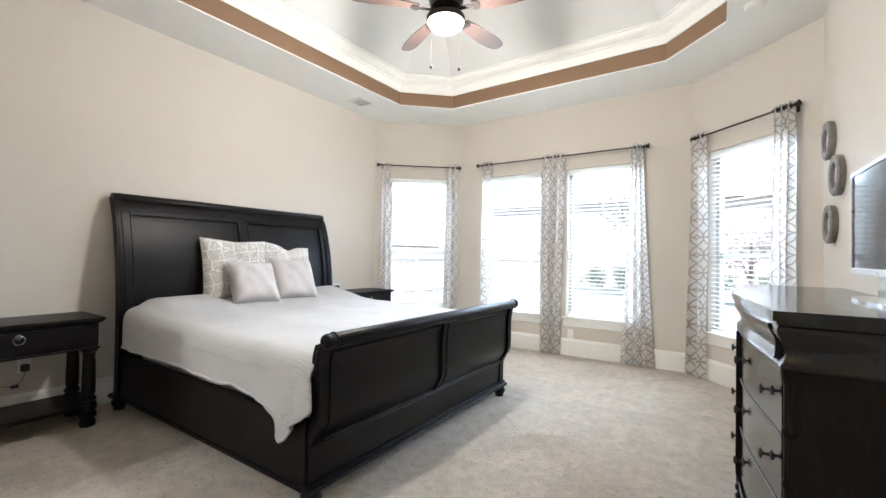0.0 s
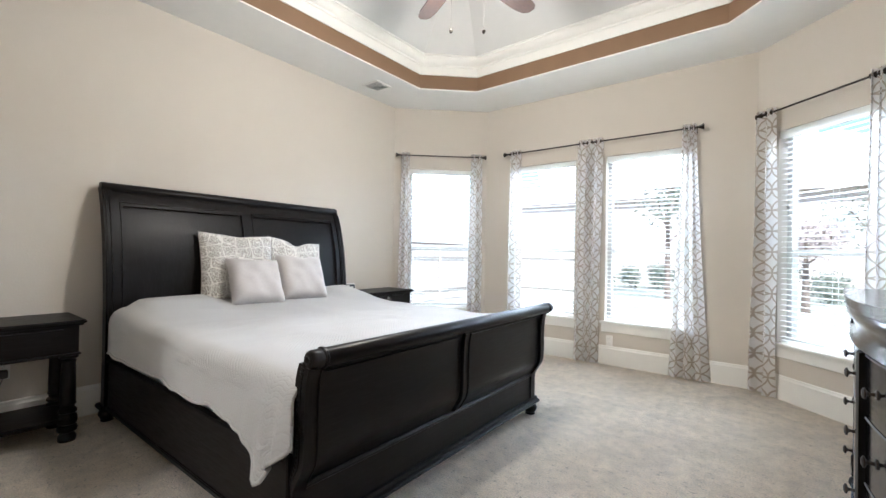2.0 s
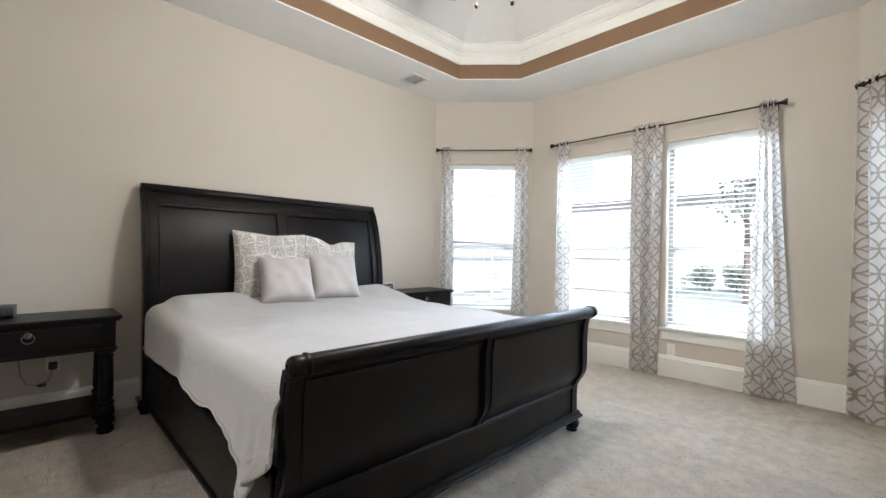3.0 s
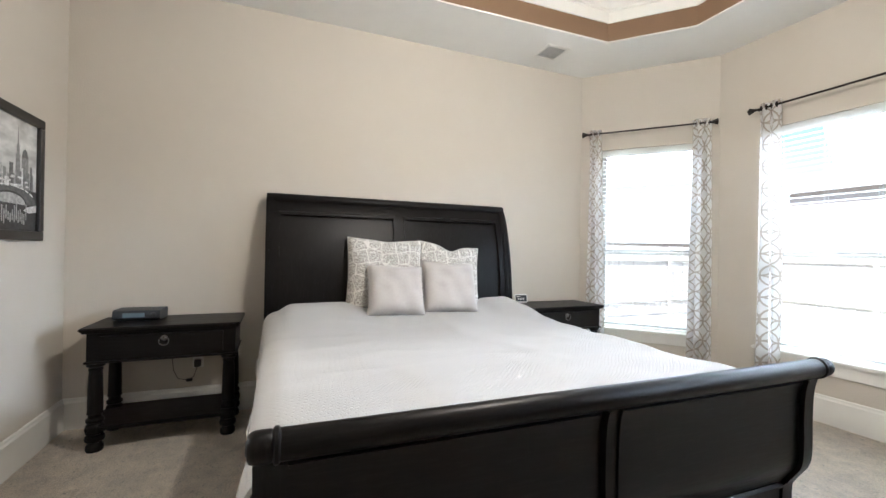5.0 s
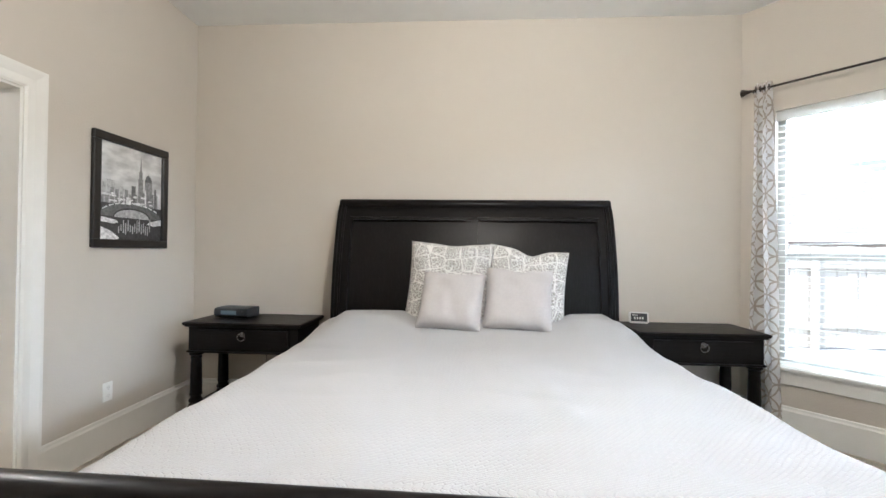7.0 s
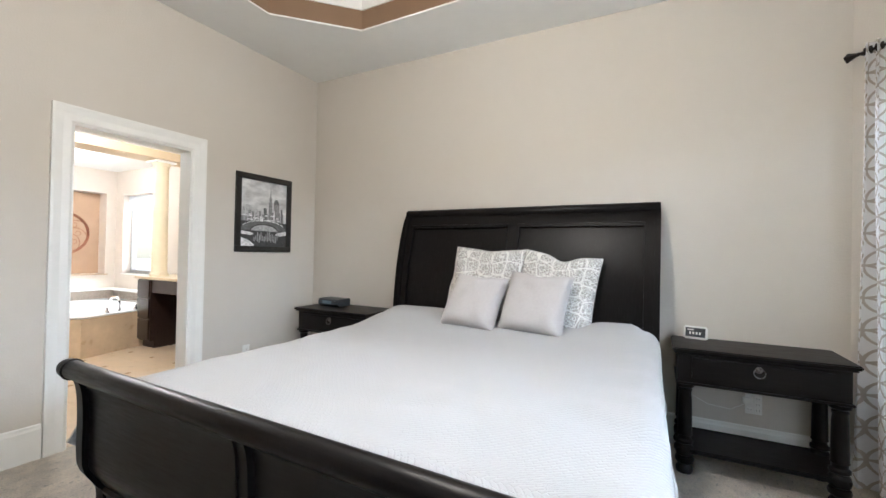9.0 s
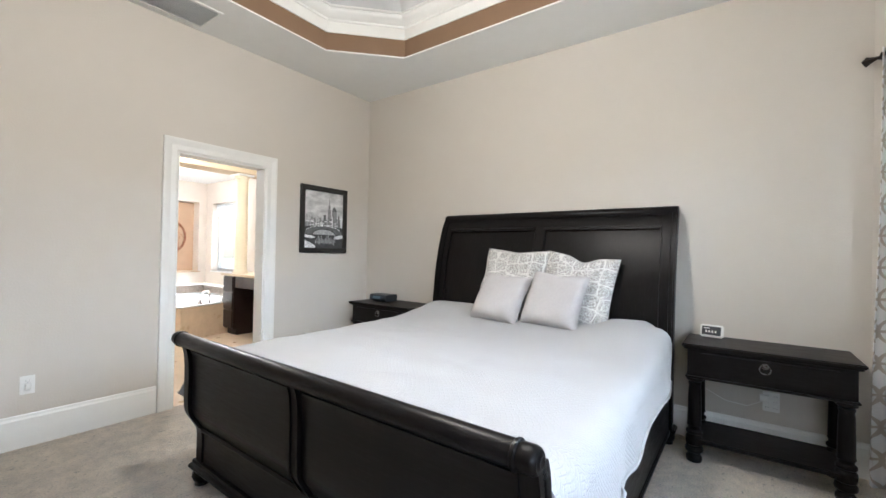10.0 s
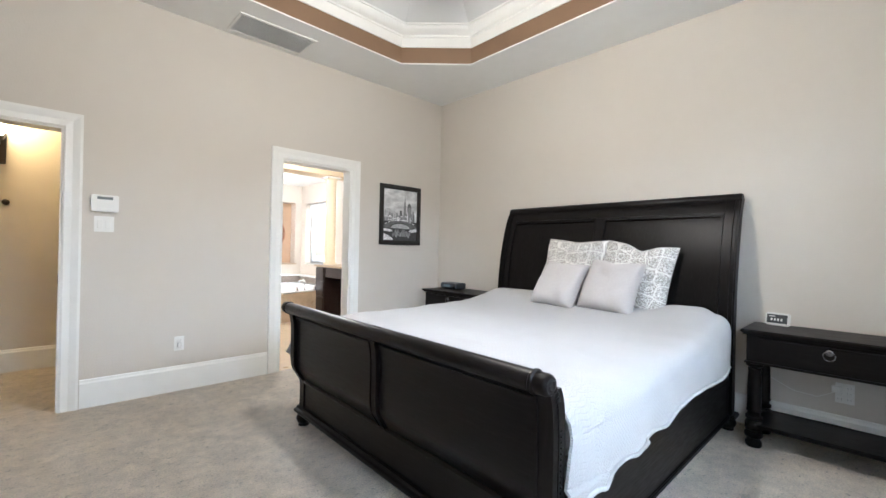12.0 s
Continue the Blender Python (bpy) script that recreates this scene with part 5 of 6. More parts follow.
def art_material():
    """Cloudy grey sky that fades to a dark river."""
    m = material("painting_sky", (0.55, 0.55, 0.55), 0.6, bump=0.0005, bump_scale=150)
    nt = m.node_tree
    b = nt.nodes["Principled BSDF"]
    tc = nt.nodes.new("ShaderNodeTexCoord")
    n = nt.nodes.new("ShaderNodeTexNoise")
    n.inputs["Scale"].default_value, n.inputs["Detail"].default_value = 7, 6
    mp = nt.nodes.new("ShaderNodeMapping")
    mp.inputs["Scale"].default_value = (1, 1, 2.2)
    nt.links.new(tc.outputs["Object"], mp.inputs[0])
    nt.links.new(mp.outputs[0], n.inputs[0])
    cr = nt.nodes.new("ShaderNodeValToRGB")
    cr.color_ramp.elements[0].position, cr.color_ramp.elements[1].position = 0.35, 0.68
    cr.color_ramp.elements[0].color, cr.color_ramp.elements[1].color = (0.42, 0.42, 0.42, 1), (0.80, 0.80, 0.79, 1)
    nt.links.new(n.outputs[0], cr.inputs[0])
    nt.links.new(cr.outputs[0], b.inputs["Base Color"])
    return m


def paint(v):
    return material("paint_grey_%02d" % int(v * 100), (v, v, v), 0.6, noise_scale=60, noise_amount=0.35, bump=0.0004, bump_scale=200)


iw, ih = PW / 2 - f, PH / 2 - f
art = part("canvas", boxes((-iw, -0.008, -ih, iw, -0.002, ih)), art_material(), pic, "painted grey cloudy sky")
G1, G2, G3, G4, G5 = paint(0.05), paint(0.13), paint(0.25), paint(0.42), paint(0.70)
rnd = random.Random(5)


def daub(name, mat, depth, polys):
    for poly in polys:
        part(name, extrude([(p[0], p[1]) for p in poly], "y", -0.008 - depth, -0.008), mat, pic)


def rect(x0, z0, x1, z1):
    return [(x0, z0), (x1, z0), (x1, z1), (x0, z1)]


zb = -0.075
daub("far_tower", G4, 0.0004, [rect(x, zb, x + w, zb + h) for x, w, h in [(-iw + 0.02 + 0.032 * k, 0.018 + 0.010 * rnd.random(), 0.05 + 0.10 * rnd.random()) for k in range(14)]])
daub("near_tower", G3, 0.0007, [rect(x, zb, x + w, zb + h) for x, w, h in [(-iw + 0.005 + 0.036 * k, 0.026, 0.03 + 0.07 * rnd.random()) for k in range(13)]] + [rect(0.045, zb, 0.085, 0.11), rect(0.052, 0.11, 0.078, 0.16), [(0.058, 0.16), (0.072, 0.16), (0.065, 0.265)], rect(0.100, zb, 0.165, 0.10)])
daub("tower_roof", G2, 0.0010, [[(0.100, 0.10), (0.165, 0.10), (0.150, 0.135), (0.130, 0.15), (0.112, 0.135)], rect(-0.01, zb, 0.022, 0.055), rect(0.185, zb, 0.20, 0.06)])
daub("snowy_roof", G5, 0.0012, [rect(x, z, x + w, z + 0.01) for x, z, w in [(-iw + 0.01 + 0.4 * rnd.random(), zb + 0.01 + 0.05 * rnd.random(), 0.02 + 0.03 * rnd.random()) for k in range(22)]] + [rect(-0.05, zb, -0.015, zb + 0.05), rect(0.10, zb, 0.112, 0.04)])
daub("river", G1, 0.0012, [rect(-iw, -ih, iw, zb)])
arch_o = [(0.25 * math.cos(a), -0.155 + 0.085 * math.sin(a)) for a in [math.pi * k / 16 for k in range(17)]]
arch_i = [(0.15 * math.cos(a), -0.155 + 0.062 * math.sin(a)) for a in [math.pi * k / 16 for k in range(16, -1, -1)]]
arch_o = [(max(-iw, min(iw, x)), z) for x, z in arch_o]
daub("arch_water", G4, 0.0015, [[(0.14 * math.cos(a), -0.158 + 0.055 * math.sin(a)) for a in [math.pi * k / 14 for k in range(15)]]])
daub("bridge", G2, 0.0020, [arch_o + arch_i])
daub("bridge_snow", G5, 0.0024, [[(x0 * iw * 0.9, -0.155 + 0.088 * math.sqrt(1 - x0 * x0 * 0.8)), (x1 * iw * 0.9, -0.155 + 0.088 * math.sqrt(1 - x1 * x1 * 0.8)), (x1 * iw * 0.9, -0.148 + 0.088 * math.sqrt(1 - x1 * x1 * 0.8)), (x0 * iw * 0.9, -0.148 + 0.088 * math.sqrt(1 - x0 * x0 * 0.8))] for x0, x1 in [(-1 + k * 0.2, -0.86 + k * 0.2) for k in range(10)]])
daub("snow_bank", G5, 0.0026, [[(-iw, -0.16), (-0.13, -0.175), (-0.11, -0.19), (-0.15, -0.20), (-iw, -0.19)], [(iw, -0.15), (0.15, -0.17), (0.12, -0.19), (0.18, -0.20), (iw, -0.19)], [(-iw, -ih), (-iw, -ih + 0.08), (-0.16, -ih + 0.05), (-0.10, -ih + 0.01), (-0.12, -ih)]])
daub("reflection", G4, 0.0028, [rect(x, z, x + 0.007, z + h) for x, z, h in [(-0.11 + 0.018 * k, -0.27 + 0.03 * rnd.random(), 0.04 + 0.05 * rnd.random()) for k in range(15)]])

# ---- hall beyond door_2 ----
HX0, HX1, HY = -0.95, 1.9, -1.42
structure("floor_hall", boxes((HX0 - 0.1, HY - 0.1, -0.1, HX1 + 0.1, SY - 0.02, 0.0)), CARPET)
structure("wall_hall", boxes((HX0, HY - 0.12, 0, HX1, HY, 2.75)), WALL)
structure("wall_hall_end", boxes((HX1, HY - 0.12, 0, HX1 + 0.12, SY - ST, 2.75)), WALL)
structure("wall_hall_side", boxes((HX0 - 0.06, HY - 0.12, 0, HX0, SY - ST, 2.75)), WALL)
structure("wall_hall_front", boxes((EX + 0.16, SY - ST, 0, HX1 + 0.12, SY, 2.75)), WALL)
structure("ceiling_hall", boxes((HX0 - 0.06, HY - 0.12, 2.75, HX1 + 0.12, SY - ST, 2.85)), CEIL)
mh, _ = on_wall((HX1, HY), (HX0, HY))
baseboard((HX1, HY), (HX0, HY), 0, HX1 - HX0)
sc = thing("wall_sconce", "dark bronze wall sconce with a lit tall glass shade", "wall light", "", Matrix.Translation((0.615, HY + 0.001, 0)))
part("back_plate", boxes((-0.055, 0.0, 1.88, 0.055, 0.022, 2.16), bevel=0.004), METAL, sc)
part("arm", boxes((-0.02, 0.02, 2.05, 0.02, 0.075, 2.09), bevel=0.004), METAL, sc)
part("shade", lathe([(0.035, 2.12), (0.045, 2.15), (0.055, 2.25), (0.062, 2.36), (0.058, 2.36)], 20, "z", (0, 0.085, 0)), glow("lit_shade", (1.0, 0.78, 0.45), 7.0), sc, "lit frosted glass shade", smooth=True)
part("cup", lathe([(0.02, 2.07), (0.045, 2.09), (0.045, 2.12)], 20, "z", (0, 0.085, 0)), METAL, sc, smooth=True)
lamp("sconce_light", "POINT", 9, Matrix.Translation((0.615, HY + 0.19, 2.38)), (1.0, 0.64, 0.26), (0.05, 0.05))
kn = thing("door_stop", "small round dark metal door stop on the hall wall", "door stop", "", Matrix.Translation((0.555, HY + 0.001, 1.54)))
part("knob", lathe([(0.020, 0.0), (0.022, 0.004), (0.010, 0.010), (0.012, 0.020), (0.026, 0.030), (0.026, 0.042), (0.015, 0.050)], 20, "y"), METAL, kn, smooth=True)

# ---- bathroom beyond door_1 ----
BX0, BX1, BYS, BZ = -3.55, -1.01, -4.37, 2.46
TILEF = material("travertine", (0.50, 0.38, 0.25), 0.3, noise_scale=9, noise_amount=0.16, bump=0.0004, bump_scale=40, big=0.8)
structure("floor_bath_bed", boxes((BX0 - 0.1, BYS - 0.1, -0.1, BX1 + 0.05, SY - ST + 0.11, -0.007)), material("grout", (0.42, 0.34, 0.25), 0.8, noise_scale=30, noise_amount=0.1))
fl = thing("bath_tiles", "", "")
fl.name = "floor_bath"
tagged(fl, "tan stone floor tiles", kind="structure")
tile = mesh_of(boxes((0.0008, 0.0008, -0.0065, 0.4562, 0.4562, -0.001), bevel=0.001), "tile", TILEF)
for i in range(6):
    for j in range(10):
        x, y = BX0 + i * 0.457, SY - ST + 0.105 - (j + 1) * 0.457
        if x + 0.457 > BX1 + 0.45:
            continue
        o = new("tile", tile)
        o.parent, o.location = fl, (x, y, 0)
BW = BROWNFELT
wy0, wy1, wz0, wz1 = -4.14, -3.25, 0.86, 2.08
structure("wall_bath_west", boxes((BX0 - 0.2, BYS - 0.2, 0, BX0, wy0, BZ), (BX0 - 0.2, wy1, 0, BX0, SY - ST, BZ), (BX0 - 0.2, wy0, 0, BX0, wy1, wz0), (BX0 - 0.2, wy0, wz1, BX0, wy1, BZ)), BW)
nx0, nx1 = -3.42, -2.1
structure("wall_bath_south", boxes((BX0, BYS - 0.3, 0, nx0, BYS, BZ), (nx1, BYS - 0.3, 0, BX1 + 0.1, BYS, BZ), (nx0, BYS - 0.3, 0, nx1, BYS, 0.84), (nx0, BYS - 0.3, 2.10, nx1, BYS, BZ)), BW)
structure("wall_bath_niche", boxes((nx0, BYS - 0.3, 0.84, nx1, BYS - 0.22, 2.10)), material("niche_paint", (0.50, 0.34, 0.22), 0.7, noise_scale=9, noise_amount=0.03))
structure("wall_bath_east", boxes((BX1, BYS, 0, BX1 + 0.06, SY - ST, BZ)), BW)
structure("ceiling_bath", boxes((BX0 - 0.2, BYS - 0.3, BZ, BX1 + 0.06, SY - ST, BZ + 0.1)), CEIL)
structure("bath_beam", boxes((BX0, -2.47, 2.36, BX1, -2.12, BZ)), material("beam_paint", (0.60, 0.47, 0.30), 0.6, noise_scale=9, noise_amount=0.02), "cream painted beam over the column")
structure("niche_sill", boxes((nx0 - 0.03, BYS - 0.22, 0.825, nx1 + 0.03, BYS + 0.03, 0.845), bevel=0.003), TILEF)
win = structure("window_5", boxes((BX0 - 0.19, wy0, wz0 - 0.02, BX0 + 0.02, wy1, wz0), bevel=0.003), TRIM, "bright bathroom window over the tub")
part("window_frame", boxes((BX0 - 0.16, wy0, wz0, BX0 - 0.11, wy0 + 0.05, wz1), (BX0 - 0.16, wy1 - 0.05, wz0, BX0 - 0.11, wy1, wz1), (BX0 - 0.16, wy0 + 0.05, wz1 - 0.05, BX0 - 0.11, wy1 - 0.05, wz1), (BX0 - 0.16, wy0 + 0.05, wz0, BX0 - 0.11, wy1 - 0.05, wz0 + 0.05)), BACKLIT_VINYL, win)
p = part("pane", boxes((BX0 - 0.14, wy0 + 0.05, wz0 + 0.05, BX0 - 0.135, wy1 - 0.05, wz1 - 0.05)), GLASS, win)
p.visible_shadow = False
sw = thing("window_valance", "short white gathered valance in the bathroom window", "valance")
bm = bmesh.new()
pl = []
for k in range(61):
    u = k / 60
    pl.append((BX0 - 0.07 + 0.014 * math.sin(u * 60), wy0 + 0.02 + (wy1 - wy0 - 0.04) * u))
A = [bm.verts.new((x, y, wz1 - 0.01)) for x, y in pl]
B = [bm.verts.new((x, y, wz1 - 0.22 - 0.012 * math.sin(k * 0.9))) for k, (x, y) in enumerate(pl)]
for k in range(60):
    bm.faces.new((A[k], A[k + 1], B[k + 1], B[k]))
bmesh.ops.solidify(bm, geom=bm.faces[:], thickness=0.002)
part("cloth", bm, SHEET, sw, smooth=True)

# wall art: thin metal ring with curls
wa = thing("round_wall_art", "round wrought metal wall ornament with curled strands", "wall decoration")
cx, cz, ay = -2.97, 1.46, BYS - 0.205
COPPER = material("rusty_copper", (0.30, 0.10, 0.045), 0.5, metal=0.6, noise_scale=60, noise_amount=0.2)
bm = bmesh.new()
for rr in (0.315, 0.295):
    tube([(cx + rr * math.cos(2 * math.pi * k / 40), ay, cz + rr * math.sin(2 * math.pi * k / 40)) for k in range(41)], 0.007, 6, bm)
part("ring", bm, COPPER, wa, smooth=True)
bm = bmesh.new()
for q in range(8):
    a0 = q * math.pi / 4
    tube([(cx + (0.03 + 0.26 * t) * math.cos(a0 + 0.9 * t * t), ay, cz + (0.03 + 0.26 * t) * math.sin(a0 + 0.9 * t * t)) for t in [k / 10 for k in range(11)]], 0.004, 5, bm)
    tube([(cx + 0.18 * math.cos(a0) + 0.035 * math.cos(b), ay, cz + 0.18 * math.sin(a0) + 0.035 * math.sin(b)) for b in [k * 0.5 for k in range(11)]], 0.003, 5, bm)
part("scrollwork", bm, COPPER, wa, smooth=True)

# corner tub
tub = thing("corner_tub", "white corner bath set in a tan stone surround", "bathtub")
TZ = 0.46
deck = [(BX0 + 0.002, BYS + 0.002), (-1.9, BYS + 0.002), (-1.9, -3.0), (-2.36, -2.36), (-2.95, -2.55), (BX0 + 0.002, -2.60)]
bm = bmesh.new()
front_p = deck
o = [bm.verts.new((x, y, 0.0)) for x, y in front_p]
t = [bm.verts.new((x, y, TZ - 0.012)) for x, y in front_p]
for k in range(6):
    bm.faces.new((o[k], o[(k + 1) % 6], t[(k + 1) % 6], t[k]))
part("apron", bm, TILEF, tub, "tan stone tile apron")
tc_ = Vector((-2.76, -3.45))
rx, ry = 0.62, 0.78
basin = [(tc_.x + rx * math.cos(a) , tc_.y + ry * math.sin(a)) for a in [2 * math.pi * k / 36 for k in range(36)]]
bm = bmesh.new()
oo = [bm.verts.new((x, y, TZ)) for x, y in deck]
bb = [bm.verts.new((x, y, TZ)) for x, y in basin]
es = [bm.edges.new((oo[k], oo[(k + 1) % 6])) for k in range(6)] + [bm.edges.new((bb[k], bb[(k + 1) % 36])) for k in range(36)]
bmesh.ops.triangle_fill(bm, use_beauty=True, edges=es)
prev = bb
for s, z in ((0.97, TZ + 0.008), (0.93, TZ - 0.01), (0.86, TZ - 0.2), (0.7, TZ - 0.38)):
    cur = [bm.verts.new((tc_.x + (x - tc_.x) * s, tc_.y + (y - tc_.y) * s, z)) for x, y in basin]
    for k in range(36):
        bm.faces.new((prev[k], prev[(k + 1) % 36], cur[(k + 1) % 36], cur[k]))
    prev = cur
bm.faces.new(prev)
part("basin", bm, material("white_acrylic", (0.82, 0.82, 0.80), 0.15, coat=0.4), tub, "glossy white acrylic basin", smooth=True)
part("splash_mosaic", boxes((BX0 + 0.003, BYS + 0.003, TZ, BX0 + 0.02, -2.6, TZ + 0.13), (BX0 + 0.02, BYS + 0.003, TZ, -1.9, BYS + 0.02, TZ + 0.13)), material("mosaic_strip", (0.36, 0.30, 0.25), 0.3, noise_scale=40, noise_amount=0.45, stretch=(1, 1, 3)), tub, "strip of small grey and tan mosaic tiles")
part("ledge", boxes((BX0 + 0.003, BYS + 0.003, TZ + 0.131, BX0 + 0.10, -2.6, TZ + 0.16), (BX0 + 0.10, BYS + 0.003, TZ + 0.131, -1.9, BYS + 0.10, TZ + 0.16), bevel=0.004), TRIM, tub)
fa = thing("tub_faucet", "chrome bath faucet with two lever handles", "faucet")
part("spout", tube([(-2.86, -2.66, TZ), (-2.86, -2.66, TZ + 0.13), (-2.86, -2.70, TZ + 0.17), (-2.84, -2.80, TZ + 0.165), (-2.84, -2.84, TZ + 0.13)], 0.017, 10), CHROME, fa, smooth=True)
for x, y in ((-2.70, -2.60), (-3.04, -2.66)):
    part("handle", lathe([(0.026, TZ), (0.026, TZ + 0.015), (0.014, TZ + 0.03), (0.012, TZ + 0.06), (0.018, TZ + 0.075)], 14, "z", (x, y, 0)), CHROME, fa, smooth=True)

# vanity with a column on its counter
va = thing("vanity", "dark wood vanity with an open knee space", "vanity cabinet")
VW = material("espresso_wood", (0.022, 0.012, 0.009), 0.3, noise_scale=10, noise_amount=0.3, coat=0.3, stretch=(12, 12, 1.2))
part("cabinet", boxes((BX0 + 0.003, -2.585, 0.09, -3.03, -2.30, 0.865), (BX0 + 0.003, -2.55, 0.0, -3.08, -2.30, 0.09)), VW, va)
part("cabinet", boxes((BX0 + 0.003, -1.55, 0.0, -3.03, -1.05, 0.865)), VW, va)
part("knee_drawer", boxes((BX0 + 0.003, -2.299, 0.70, -3.04, -1.551, 0.865), bevel=0.002), VW, va)
part("back_panel", boxes((BX0 + 0.003, -2.299, 0.0, BX0 + 0.02, -1.551, 0.70)), VW, va)
for za, zb_ in ((0.11, 0.36), (0.375, 0.62), (0.635, 0.85)):
    part("drawer_front", boxes((-3.029, -2.575, za, -3.012, -2.31, zb_), bevel=0.003), VW, va)
part("counter", boxes((BX0 + 0.003, -2.62, 0.8655, -2.995, -1.03, 0.900), bevel=0.004), TILEF, va, "tan stone counter")
colm = thing("column", "cream round column standing on the vanity counter", "column")
part("shaft", lathe([(0.105, 0.9005), (0.105, 0.93), (0.092, 0.945), (0.088, 0.96), (0.080, 2.27), (0.088, 2.285), (0.084, 2.295), (0.105, 2.32), (0.105, 2.333)], 28, "z", (-3.12, -2.30, 0)), material("cream_plaster", (0.70, 0.60, 0.42), 0.55, noise_scale=10, noise_amount=0.03), colm, smooth=True)
part("abacus", boxes((-3.24, -2.42, 2.334, -3.00, -2.18, 2.359), bevel=0.003), TRIM, colm)
vm = thing("vanity_mirror", "frameless mirror over the vanity", "mirror")
part("glass", boxes((BX0 + 0.001, -1.85, 1.02, BX0 + 0.008, -1.10, 2.05)), material("mirror_silver", (0.85, 0.85, 0.85), 0.02, metal=1.0), vm)
lamp("bath_skylight", "AREA", 30, look((BX0 - 0.75, -3.7, 2.6), (BX0 + 0.8, -3.7, 0.9)), (1.0, 0.96, 0.88), (1.0, 0.8))
# Unseen lens and two lamps, added to brighten the bathroom and its doorway.
bl_ = thing("bath_fill_lens", "added warm ceiling lens, unseen, that helps brighten the bathroom", "ceiling light")
part("lens", lathe([(0.07, BZ - 0.006), (0.07, BZ - 0.001)], 24, "z", (-2.0, -1.3, 0)), glow("lit_lens", (1.0, 0.80, 0.55), 8.0), bl_)
lamp("bath_fill", "POINT", 22, Matrix.Translation((-2.0, -1.3, BZ - 0.12)), (1.0, 0.90, 0.78), (0.08, 0.08))
lamp("bath_fill", "POINT", 11, Matrix.Translation((-2.4, -3.3, BZ - 0.12)), (1.0, 0.92, 0.82), (0.08, 0.08))

# ---- outdoors ----
structure("ground", boxes((-80, -60, -0.35, 80, 120, -0.25)), material("pale_concrete_and_dust", (0.42, 0.40, 0.36), 0.9, noise_scale=2, noise_amount=0.15))
LAWN = material("dry_lawn", (0.30, 0.30, 0.23), 0.95, noise_scale=12, noise_amount=0.3, bump=0.01, bump_scale=60)
structure("lawn", boxes((-9, 12.0, -0.25, 24, 34, -0.22)), LAWN)
PATIO = material("patio_concrete", (0.40, 0.39, 0.36), 0.85, noise_scale=3, noise_amount=0.08)
structure("patio", boxes((-6.5, NY + 0.4, -0.25, 12, 11.5, -0.14)), PATIO)
FENCE = material("weathered_cedar", (0.46, 0.42, 0.36), 0.85, noise_scale=14, noise_amount=0.25, stretch=(8, 8, 1))


def fence(x0, y0, x1, y1, h, n):
    m, L = on_wall((x0, y0), (x1, y1))
    fe = thing("fence", "weathered upright-board cedar fence", "fence", "garden fences", m @ Matrix.Translation((0, 0, -0.25)))
    w = L / n
    board = mesh_of(boxes((0.004, 0, 0.03, w - 0.004, 0.018, h)), "board", FENCE)
    for k in range(n):
        o = new("board", board)
        o.parent, o.location = fe, (k * w, 0.012 * math.sin(k * 2.3), 0.01 * math.sin(k * 5))
    part("rail", boxes((0, -0.05, 0.35, L, -0.014, 0.43), (0, -0.05, h - 0.35, L, -0.014, h - 0.27)), FENCE, fe)
    for k in range(int(L / 2.4) + 1):
        part("post", boxes((k * 2.4, -0.10, 0, k * 2.4 + 0.09, -0.052, h)), FENCE, fe)


fence(-7.2, -9.0, -7.2, 13.0, 1.66, 148)
fence(-7.0, 13.2, -3.4, 13.2, 1.66, 24)


def brick_walls(nt, b, tc):
    br = nt.nodes.new("ShaderNodeTexBrick")
    br.inputs["Scale"].default_value = 1.0
    br.inputs["Brick Width"].default_value, br.inputs["Row Height"].default_value, br.inputs["Mortar Size"].default_value = 0.24, 0.076, 0.008
    br.inputs["Color1"].default_value, br.inputs["Color2"].default_value, br.inputs["Mortar"].default_value = (0.45, 0.38, 0.33, 1), (0.38, 0.31, 0.27, 1), (0.5, 0.47, 0.43, 1)
    mp = nt.nodes.new("ShaderNodeMapping")
    mp.inputs["Rotation"].default_value = (radians(90), 0, 0)
    sep = nt.nodes.new("ShaderNodeSeparateXYZ")
    cmb = nt.nodes.new("ShaderNodeCombineXYZ")
    nt.links.new(tc.outputs["Object"], sep.inputs[0])
    nt.links.new(math_node(nt, "ADD", sep.outputs[0], sep.outputs[1]), cmb.inputs[0])
    nt.links.new(sep.outputs[2], cmb.inputs[1])
    nt.links.new(cmb.outputs[0], br.inputs[0])
    nt.links.new(br.outputs[0], b.inputs["Base Color"])


BRICK = coord_colour(material("pale_brick_wall", (0.4, 0.3, 0.25), 0.9), brick_walls)
PANE = material("far_glass", (0.32, 0.33, 0.33), 0.35, spec=0.3)


